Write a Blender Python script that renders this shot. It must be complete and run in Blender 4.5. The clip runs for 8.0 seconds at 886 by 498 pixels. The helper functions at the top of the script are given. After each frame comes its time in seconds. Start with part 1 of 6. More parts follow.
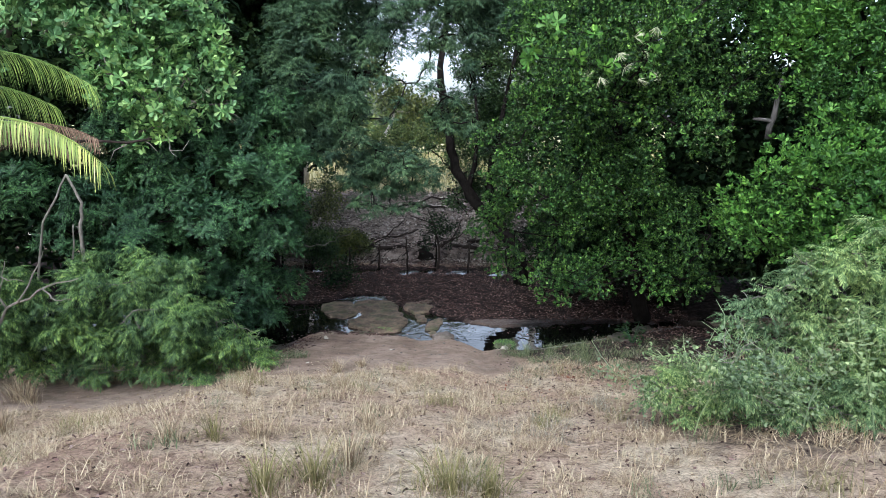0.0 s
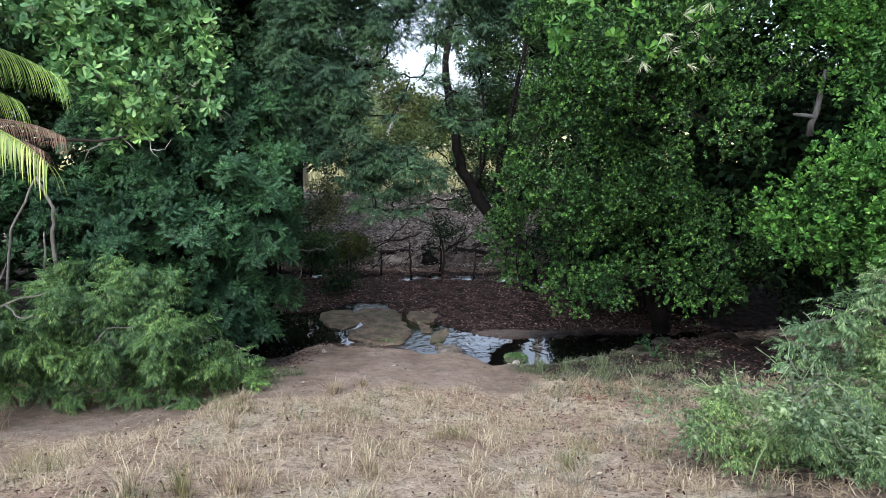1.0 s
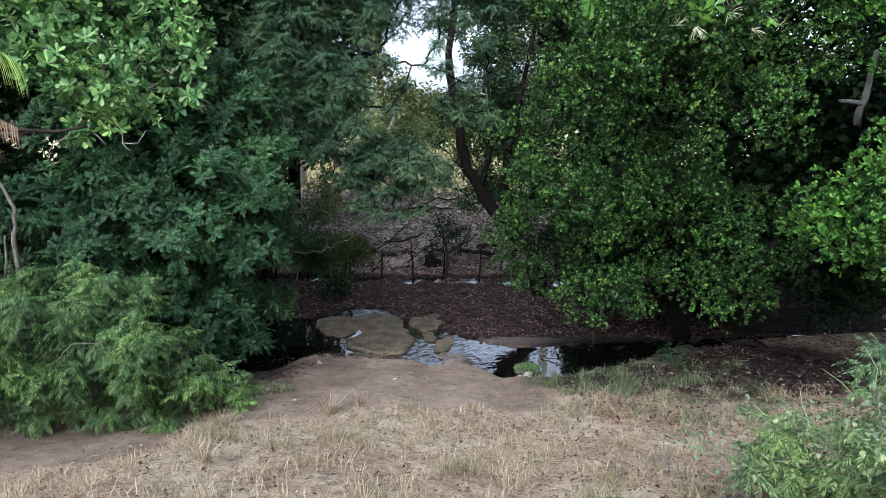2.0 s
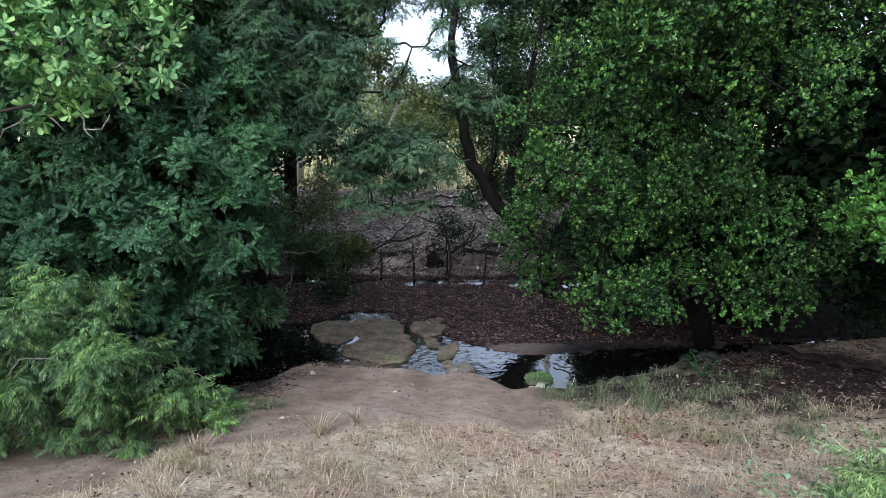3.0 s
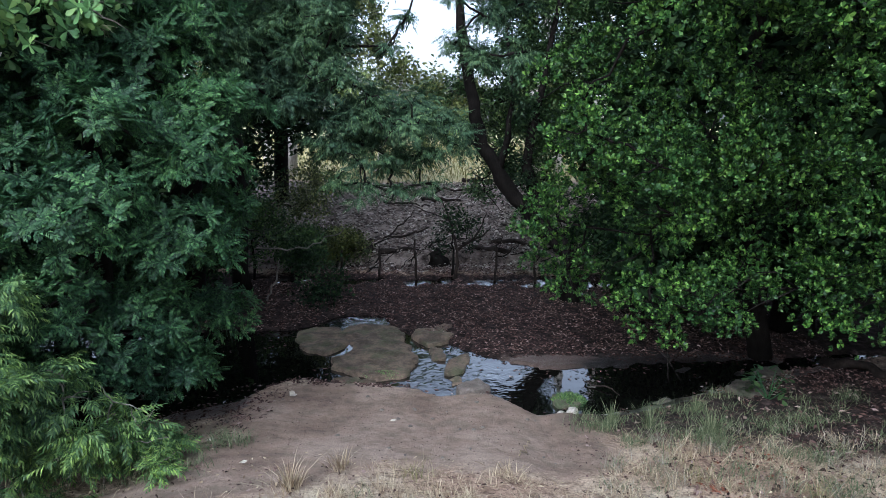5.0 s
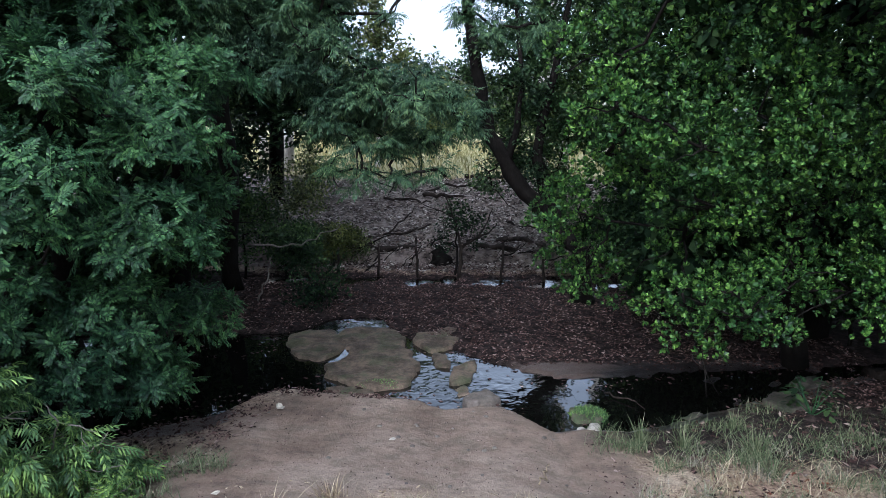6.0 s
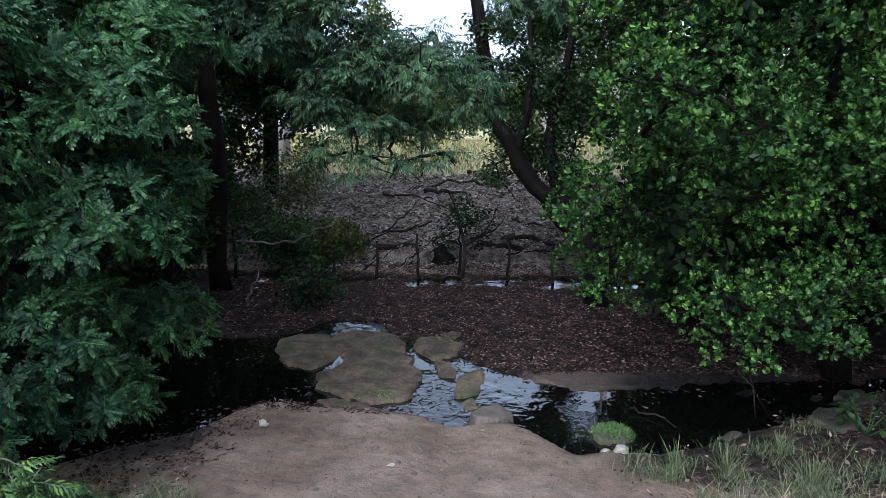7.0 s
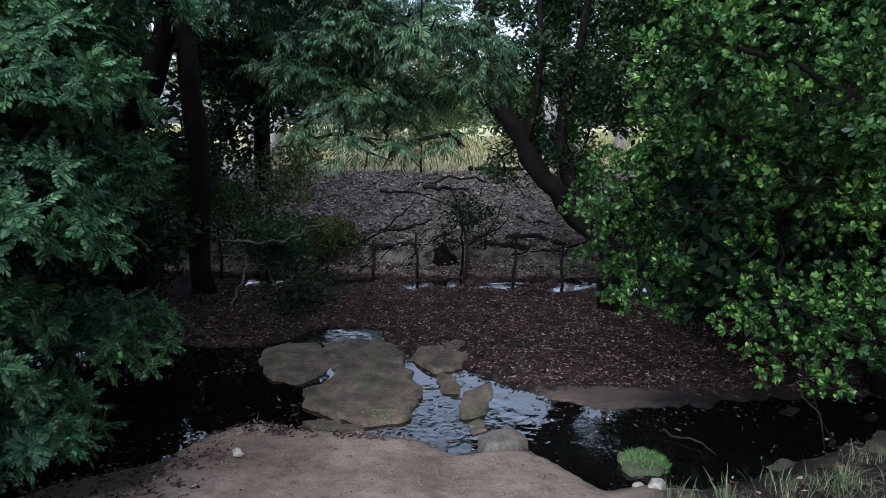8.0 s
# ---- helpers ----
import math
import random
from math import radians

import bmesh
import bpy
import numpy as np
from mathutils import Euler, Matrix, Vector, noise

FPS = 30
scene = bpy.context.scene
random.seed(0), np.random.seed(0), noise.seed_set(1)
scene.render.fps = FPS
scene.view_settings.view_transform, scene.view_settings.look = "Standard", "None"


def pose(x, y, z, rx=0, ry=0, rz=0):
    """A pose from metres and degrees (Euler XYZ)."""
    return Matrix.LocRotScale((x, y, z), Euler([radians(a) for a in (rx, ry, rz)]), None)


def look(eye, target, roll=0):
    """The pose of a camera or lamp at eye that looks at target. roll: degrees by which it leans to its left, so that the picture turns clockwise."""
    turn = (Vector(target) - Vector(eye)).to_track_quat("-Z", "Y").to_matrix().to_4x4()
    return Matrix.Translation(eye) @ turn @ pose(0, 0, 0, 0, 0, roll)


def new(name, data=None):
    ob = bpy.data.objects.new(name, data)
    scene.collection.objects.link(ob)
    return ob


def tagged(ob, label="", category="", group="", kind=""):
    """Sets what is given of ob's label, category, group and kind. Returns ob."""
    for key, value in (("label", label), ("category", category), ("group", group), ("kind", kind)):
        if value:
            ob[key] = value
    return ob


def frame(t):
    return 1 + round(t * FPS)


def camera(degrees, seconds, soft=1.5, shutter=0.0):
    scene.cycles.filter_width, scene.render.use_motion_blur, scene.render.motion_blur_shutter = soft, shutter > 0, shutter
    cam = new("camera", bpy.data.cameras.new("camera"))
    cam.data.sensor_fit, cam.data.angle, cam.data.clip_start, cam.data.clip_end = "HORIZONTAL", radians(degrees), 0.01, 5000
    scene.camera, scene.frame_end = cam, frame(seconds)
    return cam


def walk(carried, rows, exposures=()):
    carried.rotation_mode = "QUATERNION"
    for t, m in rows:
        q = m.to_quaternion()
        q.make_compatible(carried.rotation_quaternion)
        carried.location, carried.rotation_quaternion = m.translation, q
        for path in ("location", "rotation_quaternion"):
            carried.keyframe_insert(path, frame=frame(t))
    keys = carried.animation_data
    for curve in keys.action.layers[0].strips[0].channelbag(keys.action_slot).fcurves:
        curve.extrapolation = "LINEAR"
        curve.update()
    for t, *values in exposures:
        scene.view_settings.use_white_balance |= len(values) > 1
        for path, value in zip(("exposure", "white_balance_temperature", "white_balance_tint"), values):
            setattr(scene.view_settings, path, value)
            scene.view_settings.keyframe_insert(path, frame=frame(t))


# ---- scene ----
cam = camera(68.0, 8.0, soft=0.8)
# seconds, place of the eye, yaw, pitch, roll
ROWS = [
    (0.0, 0.159, 0.398, 4.471, 1.85, -10.59, 0.20),
    (0.5, 0.090, 0.872, 4.462, 1.94, -10.59, 0.20),
    (1.0, 0.035, 1.339, 4.426, 2.02, -10.59, 0.13),
    (1.5, -0.012, 1.805, 4.369, 2.09, -10.59, 0.01),
    (2.0, -0.055, 2.274, 4.295, 2.16, -10.59, -0.13),
    (2.5, -0.095, 2.746, 4.207, 2.21, -10.59, -0.25),
    (3.0, -0.136, 3.221, 4.109, 2.26, -10.59, -0.33),
    (3.5, -0.178, 3.696, 4.004, 2.29, -10.59, -0.38),
    (4.0, -0.224, 4.168, 3.895, 2.31, -10.59, -0.36),
    (4.5, -0.274, 4.636, 3.783, 2.33, -10.60, -0.30),
    (5.0, -0.327, 5.096, 3.671, 2.33, -10.60, -0.19),
    (5.5, -0.383, 5.549, 3.561, 2.32, -10.61, -0.04),
    (6.0, -0.441, 5.994, 3.455, 2.30, -10.62, 0.12),
    (6.5, -0.498, 6.436, 3.352, 2.27, -10.63, 0.28),
    (7.0, -0.552, 6.882, 3.254, 2.22, -10.65, 0.40),
    (7.5, -0.601, 7.342, 3.162, 2.17, -10.66, 0.44),
    (8.0, -0.639, 7.830, 3.077, 2.10, -10.68, 0.36),
]
walk(cam, [(t, pose(x, y, z, 90 + pitch, 0, yaw) @ pose(0, 0, 0, 0, 0, roll)) for t, x, y, z, yaw, pitch, roll in ROWS],
     exposures=((0.0, 1.48, 5600, 9), (1.5, 1.44, 5600, 9), (3.5, 1.36, 5400, 10), (4.5, 1.31, 5350, 10), (6.5, 1.27, 5300, 10), (8.0, 1.18, 5300, 10)))
# ---- body ----

# ---------------------------------------------------------------- light
SUN_EL, SUN_AZ = radians(40), radians(-165)
world = bpy.data.worlds.new("sky")
scene.world = world
world.use_nodes = True
wn = world.node_tree.nodes
sky = wn.new("ShaderNodeTexSky")
sky.sky_type, sky.sun_disc = "NISHITA", False
sky.sun_elevation, sky.sun_rotation = SUN_EL, SUN_AZ
sky.dust_density, sky.air_density, sky.ozone_density = 4.0, 1.0, 1.0
wn["Background"].inputs["Strength"].default_value = 0.15
haze = wn.new("ShaderNodeHueSaturation")  # thin cloud: the sky is nearly white
haze.inputs["Saturation"].default_value = 0.35
world.node_tree.links.new(sky.outputs["Color"], haze.inputs["Color"])
world.node_tree.links.new(haze.outputs["Color"], wn["Background"].inputs["Color"])
sun = new("sun", bpy.data.lights.new("sun", "SUN"))
sun.data.energy, sun.data.angle, sun.data.color = 0.7, radians(60), (1.0, 0.98, 0.95)
sun.matrix_world = look((0, 0, 0), (math.sin(SUN_AZ) * -math.cos(SUN_EL), -math.cos(SUN_AZ) * math.cos(SUN_EL), -math.sin(SUN_EL)))


# ---------------------------------------------------------------- materials
def node(nt, kind, **inputs):
    n = nt.nodes.new(kind)
    for key, value in inputs.items():
        n.inputs[key.replace("_", " ")].default_value = value
    return n


def ramp(nt, source, stops):
    r = nt.nodes.new("ShaderNodeValToRGB")
    while len(r.color_ramp.elements) < len(stops):
        r.color_ramp.elements.new(0.5)
    for e, (at, col) in zip(r.color_ramp.elements, stops):
        e.position, e.color = at, (*col, 1)
    nt.links.new(source, r.inputs["Fac"])
    return r.outputs["Color"]


def blend(nt, fac, a, b, mode="MIX"):
    m = nt.nodes.new("ShaderNodeMix")
    m.data_type, m.blend_type = "RGBA", mode
    for k, v in ((0, fac), (6, a), (7, b)):
        if hasattr(v, "is_output"):
            nt.links.new(v, m.inputs[k])
        else:
            m.inputs[k].default_value = v if k == 0 else (*v, 1)
    return m.outputs[2]


def noise_at(nt, scale, detail=4.0, rough=0.6, vector=None):
    n = node(nt, "ShaderNodeTexNoise", Scale=scale, Detail=detail, Roughness=rough)
    if vector is None:
        vector = nt.nodes.new("ShaderNodeNewGeometry").outputs["Position"]
    nt.links.new(vector, n.inputs["Vector"])
    return n.outputs["Fac"]


def material(name):
    m = bpy.data.materials.new(name)
    m.use_nodes = True
    return m, m.node_tree, m.node_tree.nodes["Principled BSDF"]


def bumped(nt, bsdf, height, strength, distance):
    b = node(nt, "ShaderNodeBump", Strength=strength, Distance=distance)
    nt.links.new(height, b.inputs["Height"])
    nt.links.new(b.outputs["Normal"], bsdf.inputs["Normal"])


def leaf_material(name, dark, mid, light, rough=0.5, through_light=0.22, patch=0.9):
    """Leaves: each its own shade, drifting over the crown; some light passes through the blade."""
    m, nt, b = material(name)
    rnd = nt.nodes.new("ShaderNodeNewGeometry").outputs["Random Per Island"]
    own = ramp(nt, rnd, ((0.0, tuple(0.6 * c for c in dark)), (0.55, mid), (0.9, light), (1.0, tuple(1.3 * c for c in light))))
    drift = ramp(nt, noise_at(nt, patch, 2.0), ((0.32, (0.55, 0.6, 0.68)), (0.68, (1.35, 1.3, 1.0))))
    col = blend(nt, 1.0, own, drift, "MULTIPLY")
    nt.links.new(col, b.inputs["Base Color"])
    b.inputs["Roughness"].default_value = rough
    b.inputs["Specular IOR Level"].default_value = 0.45 if rough < 0.45 else 0.28 if rough < 0.7 else 0.1
    tr = nt.nodes.new("ShaderNodeBsdfTranslucent")
    nt.links.new(col, tr.inputs["Color"])
    mix = nt.nodes.new("ShaderNodeMixShader")
    mix.inputs[0].default_value = through_light
    nt.links.new(b.outputs[0], mix.inputs[1])
    nt.links.new(tr.outputs[0], mix.inputs[2])
    nt.links.new(mix.outputs[0], nt.nodes["Material Output"].inputs["Surface"])
    return m


def random_material(name, stops, rough=0.8, translucent=0.0):
    """One shade for each loose piece of a mesh."""
    m, nt, b = material(name)
    rnd = nt.nodes.new("ShaderNodeNewGeometry").outputs["Random Per Island"]
    col = blend(nt, 0.35, ramp(nt, rnd, stops), ramp(nt, noise_at(nt, 60, 3.0), ((0.3, (0.4, 0.35, 0.3)), (0.7, (1, 1, 1)))), "MULTIPLY")
    nt.links.new(col, b.inputs["Base Color"])
    b.inputs["Roughness"].default_value = rough
    b.inputs["Specular IOR Level"].default_value = 0.15
    return m


def ground_material():
    m, nt, b = material("ground")

    def mask(name):
        a = nt.nodes.new("ShaderNodeAttribute")
        a.attribute_name = name
        return a.outputs["Fac"]

    def ragged(name, scale, low, high):
        """A zone's mask, its edge broken up by noise."""
        s = nt.nodes.new("ShaderNodeMath")
        s.operation = "MULTIPLY_ADD"
        nt.links.new(noise_at(nt, scale, 6.0, 0.7), s.inputs[0])
        s.inputs[1].default_value = 0.8
        nt.links.new(mask(name), s.inputs[2])
        return ramp(nt, s.outputs[0], ((low, (0, 0, 0)), (high, (1, 1, 1))))

    soil = ramp(nt, noise_at(nt, 0.7, 6.0, 0.6), ((0.38, (0.3, 0.215, 0.165)), (0.5, (0.38, 0.3, 0.23)), (0.62, (0.44, 0.38, 0.295))))
    soil = blend(nt, 0.8, soil, ramp(nt, noise_at(nt, 7, 6.0, 0.7), ((0.38, (0.4, 0.35, 0.32)), (0.46, (0.88, 0.86, 0.84)), (0.6, (1.3, 1.28, 1.25)))), "MULTIPLY")
    soil = blend(nt, 0.8, soil, ramp(nt, noise_at(nt, 34, 5.0, 0.75), ((0.36, (0.32, 0.29, 0.28)), (0.47, (0.9, 0.87, 0.85)), (0.6, (1.4, 1.37, 1.3)))), "MULTIPLY")
    sand = ramp(nt, noise_at(nt, 0.9, 6.0, 0.6), ((0.38, (0.193, 0.14, 0.108)), (0.5, (0.265, 0.2, 0.157)), (0.62, (0.335, 0.262, 0.21))))
    sand = blend(nt, 0.5, sand, ramp(nt, noise_at(nt, 35, 4.0, 0.7), ((0.3, (0.7, 0.68, 0.66)), (0.62, (1.08, 1.07, 1.06)))), "MULTIPLY")
    sand = blend(nt, 0.55, sand, ramp(nt, noise_at(nt, 5, 6.0, 0.7), ((0.4, (0.55, 0.58, 0.56)), (0.5, (0.95, 0.94, 0.94)), (0.62, (1.16, 1.15, 1.14)))), "MULTIPLY")
    # leaf-strewn soil; its blackest tones paint the shade between leaves and under trees
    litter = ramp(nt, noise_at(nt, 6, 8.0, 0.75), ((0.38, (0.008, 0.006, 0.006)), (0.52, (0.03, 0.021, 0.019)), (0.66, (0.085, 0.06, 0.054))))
    bank = ramp(nt, noise_at(nt, 3, 8.0, 0.7), ((0.38, (0.055, 0.044, 0.039)), (0.5, (0.21, 0.172, 0.153)), (0.66, (0.36, 0.31, 0.275))))
    mud = ramp(nt, noise_at(nt, 2.0, 6.0, 0.6), ((0.3, (0.06, 0.041, 0.032)), (0.7, (0.13, 0.092, 0.072))))
    field = ramp(nt, noise_at(nt, 0.8, 6.0, 0.7), ((0.3, (0.30, 0.28, 0.14)), (0.7, (0.48, 0.43, 0.24))))
    col = blend(nt, ragged("sand", 1.8, 0.75, 0.95), soil, sand)
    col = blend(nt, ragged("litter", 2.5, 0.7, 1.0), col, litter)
    col = blend(nt, ragged("bank", 2.5, 0.7, 1.0), col, bank)
    col = blend(nt, ragged("mud", 3.0, 0.75, 0.95), col, mud)
    # near-black: wet mud, with the overhanging tree's shade put into its colour
    col = blend(nt, ragged("shaded_mud", 2.0, 0.75, 1.0), col, (0.012, 0.01, 0.009))
    col = blend(nt, ragged("field", 1.0, 0.7, 1.0), col, field)
    nt.links.new(col, b.inputs["Base Color"])
    wet = blend(nt, 1.0, ragged("mud", 3.0, 0.75, 0.95), ragged("shaded_mud", 2.0, 0.75, 1.0), "ADD")
    rough = nt.nodes.new("ShaderNodeMapRange")
    nt.links.new(wet, rough.inputs["Value"])
    rough.inputs["To Min"].default_value, rough.inputs["To Max"].default_value = 0.92, 0.3
    nt.links.new(rough.outputs[0], b.inputs["Roughness"])
    gloss = nt.nodes.new("ShaderNodeMapRange")
    nt.links.new(wet, gloss.inputs["Value"])
    gloss.inputs["To Min"].default_value, gloss.inputs["To Max"].default_value = 0.12, 0.5
    nt.links.new(gloss.outputs[0], b.inputs["Specular IOR Level"])
    bumped(nt, b, noise_at(nt, 11, 10.0, 0.72), 0.8, 0.045)
    return m


def water_material():
    """Dark water: nearly still, broken into ripples where the creek runs between the stones."""
    m, nt, b = material("creek_water")
    b.inputs["Base Color"].default_value = (0.003, 0.003, 0.0025, 1)
    b.inputs["Roughness"].default_value = 0.02
    b.inputs["IOR"].default_value = 1.6
    b.inputs["Specular IOR Level"].default_value = 1.0
    a = nt.nodes.new("ShaderNodeAttribute")
    a.attribute_name = "riffle"
    calm, rough = noise_at(nt, 1.1, 2.0, 0.5), noise_at(nt, 5.0, 2.0, 0.5)
    h = nt.nodes.new("ShaderNodeMath")
    h.operation = "MULTIPLY"
    nt.links.new(rough, h.inputs[0])
    nt.links.new(a.outputs["Fac"], h.inputs[1])
    s = nt.nodes.new("ShaderNodeMath")
    s.operation = "MULTIPLY_ADD"
    nt.links.new(calm, s.inputs[0])
    s.inputs[1].default_value = 0.22
    nt.links.new(h.outputs[0], s.inputs[2])
    bumped(nt, b, s.outputs[0], 1.0, 0.045)
    return m


def bark_material(name, a, c):
    m, nt, b = material(name)
    pos = nt.nodes.new("ShaderNodeNewGeometry").outputs["Position"]
    mp = node(nt, "ShaderNodeMapping", Scale=(1.0, 1.0, 0.22))
    nt.links.new(pos, mp.inputs["Vector"])
    streak = noise_at(nt, 28, 8.0, 0.7, mp.outputs["Vector"])
    col = blend(nt, 0.7, ramp(nt, noise_at(nt, 3.0, 4.0), ((0.3, a), (0.7, c))), ramp(nt, streak, ((0.3, (0.35, 0.33, 0.3)), (0.65, (1.15, 1.12, 1.1)))), "MULTIPLY")
    nt.links.new(col, b.inputs["Base Color"])
    b.inputs["Roughness"].default_value = 0.9
    b.inputs["Specular IOR Level"].default_value = 0.1
    bumped(nt, b, streak, 0.9, 0.02)
    return m


def rock_material(name, a, c, moss):
    m, nt, b = material(name)
    col = ramp(nt, noise_at(nt, 3.5, 8.0, 0.7), ((0.4, a), (0.6, c)))
    col = blend(nt, 0.6, col, ramp(nt, noise_at(nt, 16, 8.0, 0.75), ((0.34, (0.35, 0.33, 0.31)), (0.5, (0.9, 0.88, 0.86)), (0.65, (1.25, 1.23, 1.2)))), "MULTIPLY")
    green = ramp(nt, noise_at(nt, 2.6, 6.0, 0.7), ((0.48, (0, 0, 0)), (0.62, (1, 1, 1))))
    col = blend(nt, blend(nt, moss, (0, 0, 0), green), col, (0.055, 0.09, 0.03))
    nt.links.new(col, b.inputs["Base Color"])
    b.inputs["Roughness"].default_value = 0.85
    bumped(nt, b, noise_at(nt, 9, 12.0, 0.75), 0.9, 0.04)
    return m


GROUND = ground_material()
WATER = water_material()
ROCK = rock_material("creek_rock", (0.07, 0.053, 0.036), (0.205, 0.15, 0.107), 0.45)
STONE = rock_material("pale_stone", (0.11, 0.09, 0.075), (0.2, 0.17, 0.145), 0.1)
WET_ROCK = rock_material("wet_rock", (0.028, 0.022, 0.018), (0.1, 0.08, 0.065), 0.3)
PALE_STONE = rock_material("whitish_stone", (0.26, 0.235, 0.2), (0.5, 0.46, 0.41), 0.0)
# bark blackened beyond its own tone to carry the shade under the crowns
SHADE_BARK = bark_material("shade_darkened_bark", (0.006, 0.005, 0.004), (0.02, 0.017, 0.015))
GREY_BARK = bark_material("grey_bark", (0.16, 0.145, 0.13), (0.3, 0.28, 0.25))
DULL_BARK = bark_material("weathered_grey_bark", (0.06, 0.057, 0.055), (0.13, 0.125, 0.12))
PALE_BARK = bark_material("pale_bark", (0.4, 0.37, 0.34), (0.62, 0.59, 0.55))
DEADWOOD = bark_material("deadwood", (0.016, 0.012, 0.01), (0.05, 0.04, 0.034))
LEAF_OVAL = leaf_material("oval_leaf", (0.013, 0.039, 0.011), (0.037, 0.101, 0.024), (0.125, 0.232, 0.05), 0.5, through_light=0.2, patch=1.5)
LEAF_BRIGHT = leaf_material("bright_leaf", (0.038, 0.11, 0.022), (0.07, 0.18, 0.035), (0.13, 0.265, 0.05))
LEAF_BROAD = leaf_material("broad_leaf", (0.08, 0.185, 0.07), (0.15, 0.3, 0.115), (0.26, 0.41, 0.16), patch=1.4)
LEAF_DARK = leaf_material("dark_feather_leaf", (0.016, 0.047, 0.024), (0.037, 0.097, 0.044), (0.084, 0.172, 0.068), 0.55, through_light=0.14, patch=1.2)
LEAF_DROOP = leaf_material("drooping_leaf", (0.026, 0.06, 0.034), (0.05, 0.104, 0.058), (0.1, 0.162, 0.08), 0.65)
LEAF_SHRUB = leaf_material("shrub_leaf", (0.055, 0.122, 0.058), (0.112, 0.205, 0.083), (0.225, 0.345, 0.105), patch=1.6)
LEAF_PALE = leaf_material("pale_shrub_leaf", (0.1, 0.18, 0.085), (0.175, 0.28, 0.125), (0.33, 0.43, 0.2), 0.65, through_light=0.3)
LEAF_GREY = leaf_material("grey_green_leaf", (0.14, 0.21, 0.11), (0.22, 0.3, 0.17), (0.32, 0.39, 0.24))
LEAF_PALM = leaf_material("palm_leaf", (0.16, 0.25, 0.06), (0.28, 0.37, 0.1), (0.42, 0.46, 0.16))
LEAF_PALM_GREEN = leaf_material("green_palm_leaf", (0.11, 0.21, 0.06), (0.2, 0.32, 0.09), (0.32, 0.43, 0.14))
# leaf greens lowered far down: the wood's deep shade is in the colour
LEAF_WOOD_SHADE = leaf_material("shaded_woodland_leaf", (0.012, 0.028, 0.014), (0.026, 0.054, 0.025), (0.055, 0.092, 0.036), 0.75, through_light=0.15, patch=0.4)
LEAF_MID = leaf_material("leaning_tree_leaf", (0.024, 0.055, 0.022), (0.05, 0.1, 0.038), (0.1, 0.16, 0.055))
LEAF_FAR = leaf_material("far_leaf", (0.07, 0.11, 0.045), (0.12, 0.17, 0.06), (0.2, 0.24, 0.09), patch=0.3)
LEAF_OLIVE = leaf_material("olive_leaf", (0.055, 0.08, 0.03), (0.1, 0.13, 0.045), (0.18, 0.2, 0.07))
DEAD_FROND = random_material("dead_frond", ((0, (0.12, 0.075, 0.05)), (1, (0.27, 0.19, 0.13))))
DRY_LEAF = random_material("dry_leaf", ((0.0, (0.012, 0.007, 0.006)), (0.5, (0.07, 0.04, 0.034)), (0.85, (0.18, 0.112, 0.097)), (1.0, (0.42, 0.32, 0.29))))
PALE_LEAF = random_material("pale_dry_leaf", ((0.0, (0.035, 0.028, 0.025)), (0.35, (0.14, 0.112, 0.1)), (0.75, (0.36, 0.31, 0.28)), (1.0, (0.68, 0.63, 0.58))))
STRAW = random_material("straw", ((0.0, (0.17, 0.12, 0.08)), (0.5, (0.36, 0.28, 0.18)), (1.0, (0.62, 0.53, 0.37))))
GREEN_BLADE = random_material("green_blade", ((0.0, (0.06, 0.085, 0.04)), (0.6, (0.12, 0.15, 0.075)), (1.0, (0.27, 0.28, 0.17))))
FIELD_BLADE = random_material("field_grass", ((0.0, (0.2, 0.19, 0.075)), (0.6, (0.32, 0.3, 0.13)), (1.0, (0.46, 0.42, 0.22))))
YELLOW_BLADE = random_material("half_dry_blade", ((0.0, (0.12, 0.12, 0.05)), (0.6, (0.22, 0.2, 0.085)), (1.0, (0.34, 0.3, 0.16))))
RED_LEAF = random_material("red_dry_leaf", ((0.0, (0.12, 0.04, 0.025)), (1.0, (0.3, 0.12, 0.07))))
GREY_STRAW = random_material("grey_straw", ((0.0, (0.13, 0.115, 0.085)), (0.5, (0.25, 0.225, 0.175)), (1.0, (0.4, 0.37, 0.3))))
FLOWER = random_material("flower_stalk", ((0.0, (0.28, 0.32, 0.18)), (1.0, (0.46, 0.46, 0.32))))
PALE_SCRAP = random_material("pale_scrap", ((0.0, (0.4, 0.36, 0.29)), (1.0, (0.6, 0.56, 0.48))))


# ---------------------------------------------------------------- mesh helpers
RNG = np.random.default_rng(7)


def unit(v):
    return v / np.maximum(np.linalg.norm(v, axis=-1, keepdims=True), 1e-9)


def quads_object(name, verts, quads, mat, parent=None, smooth=False):
    """A mesh of four-sided faces from arrays."""
    me = bpy.data.meshes.new(name)
    nv, nq = len(verts), len(quads)
    me.vertices.add(nv)
    me.vertices.foreach_set("co", np.asarray(verts, dtype=np.float32).ravel())
    me.loops.add(4 * nq)
    me.loops.foreach_set("vertex_index", np.asarray(quads, dtype=np.int32).ravel())
    me.polygons.add(nq)
    me.polygons.foreach_set("loop_start", np.arange(0, 4 * nq, 4, dtype=np.int32))
    me.polygons.foreach_set("use_smooth", np.full(nq, smooth))
    me.materials.append(mat)
    me.update(calc_edges=True)
    ob = new(name, me)
    ob.parent = parent
    return ob


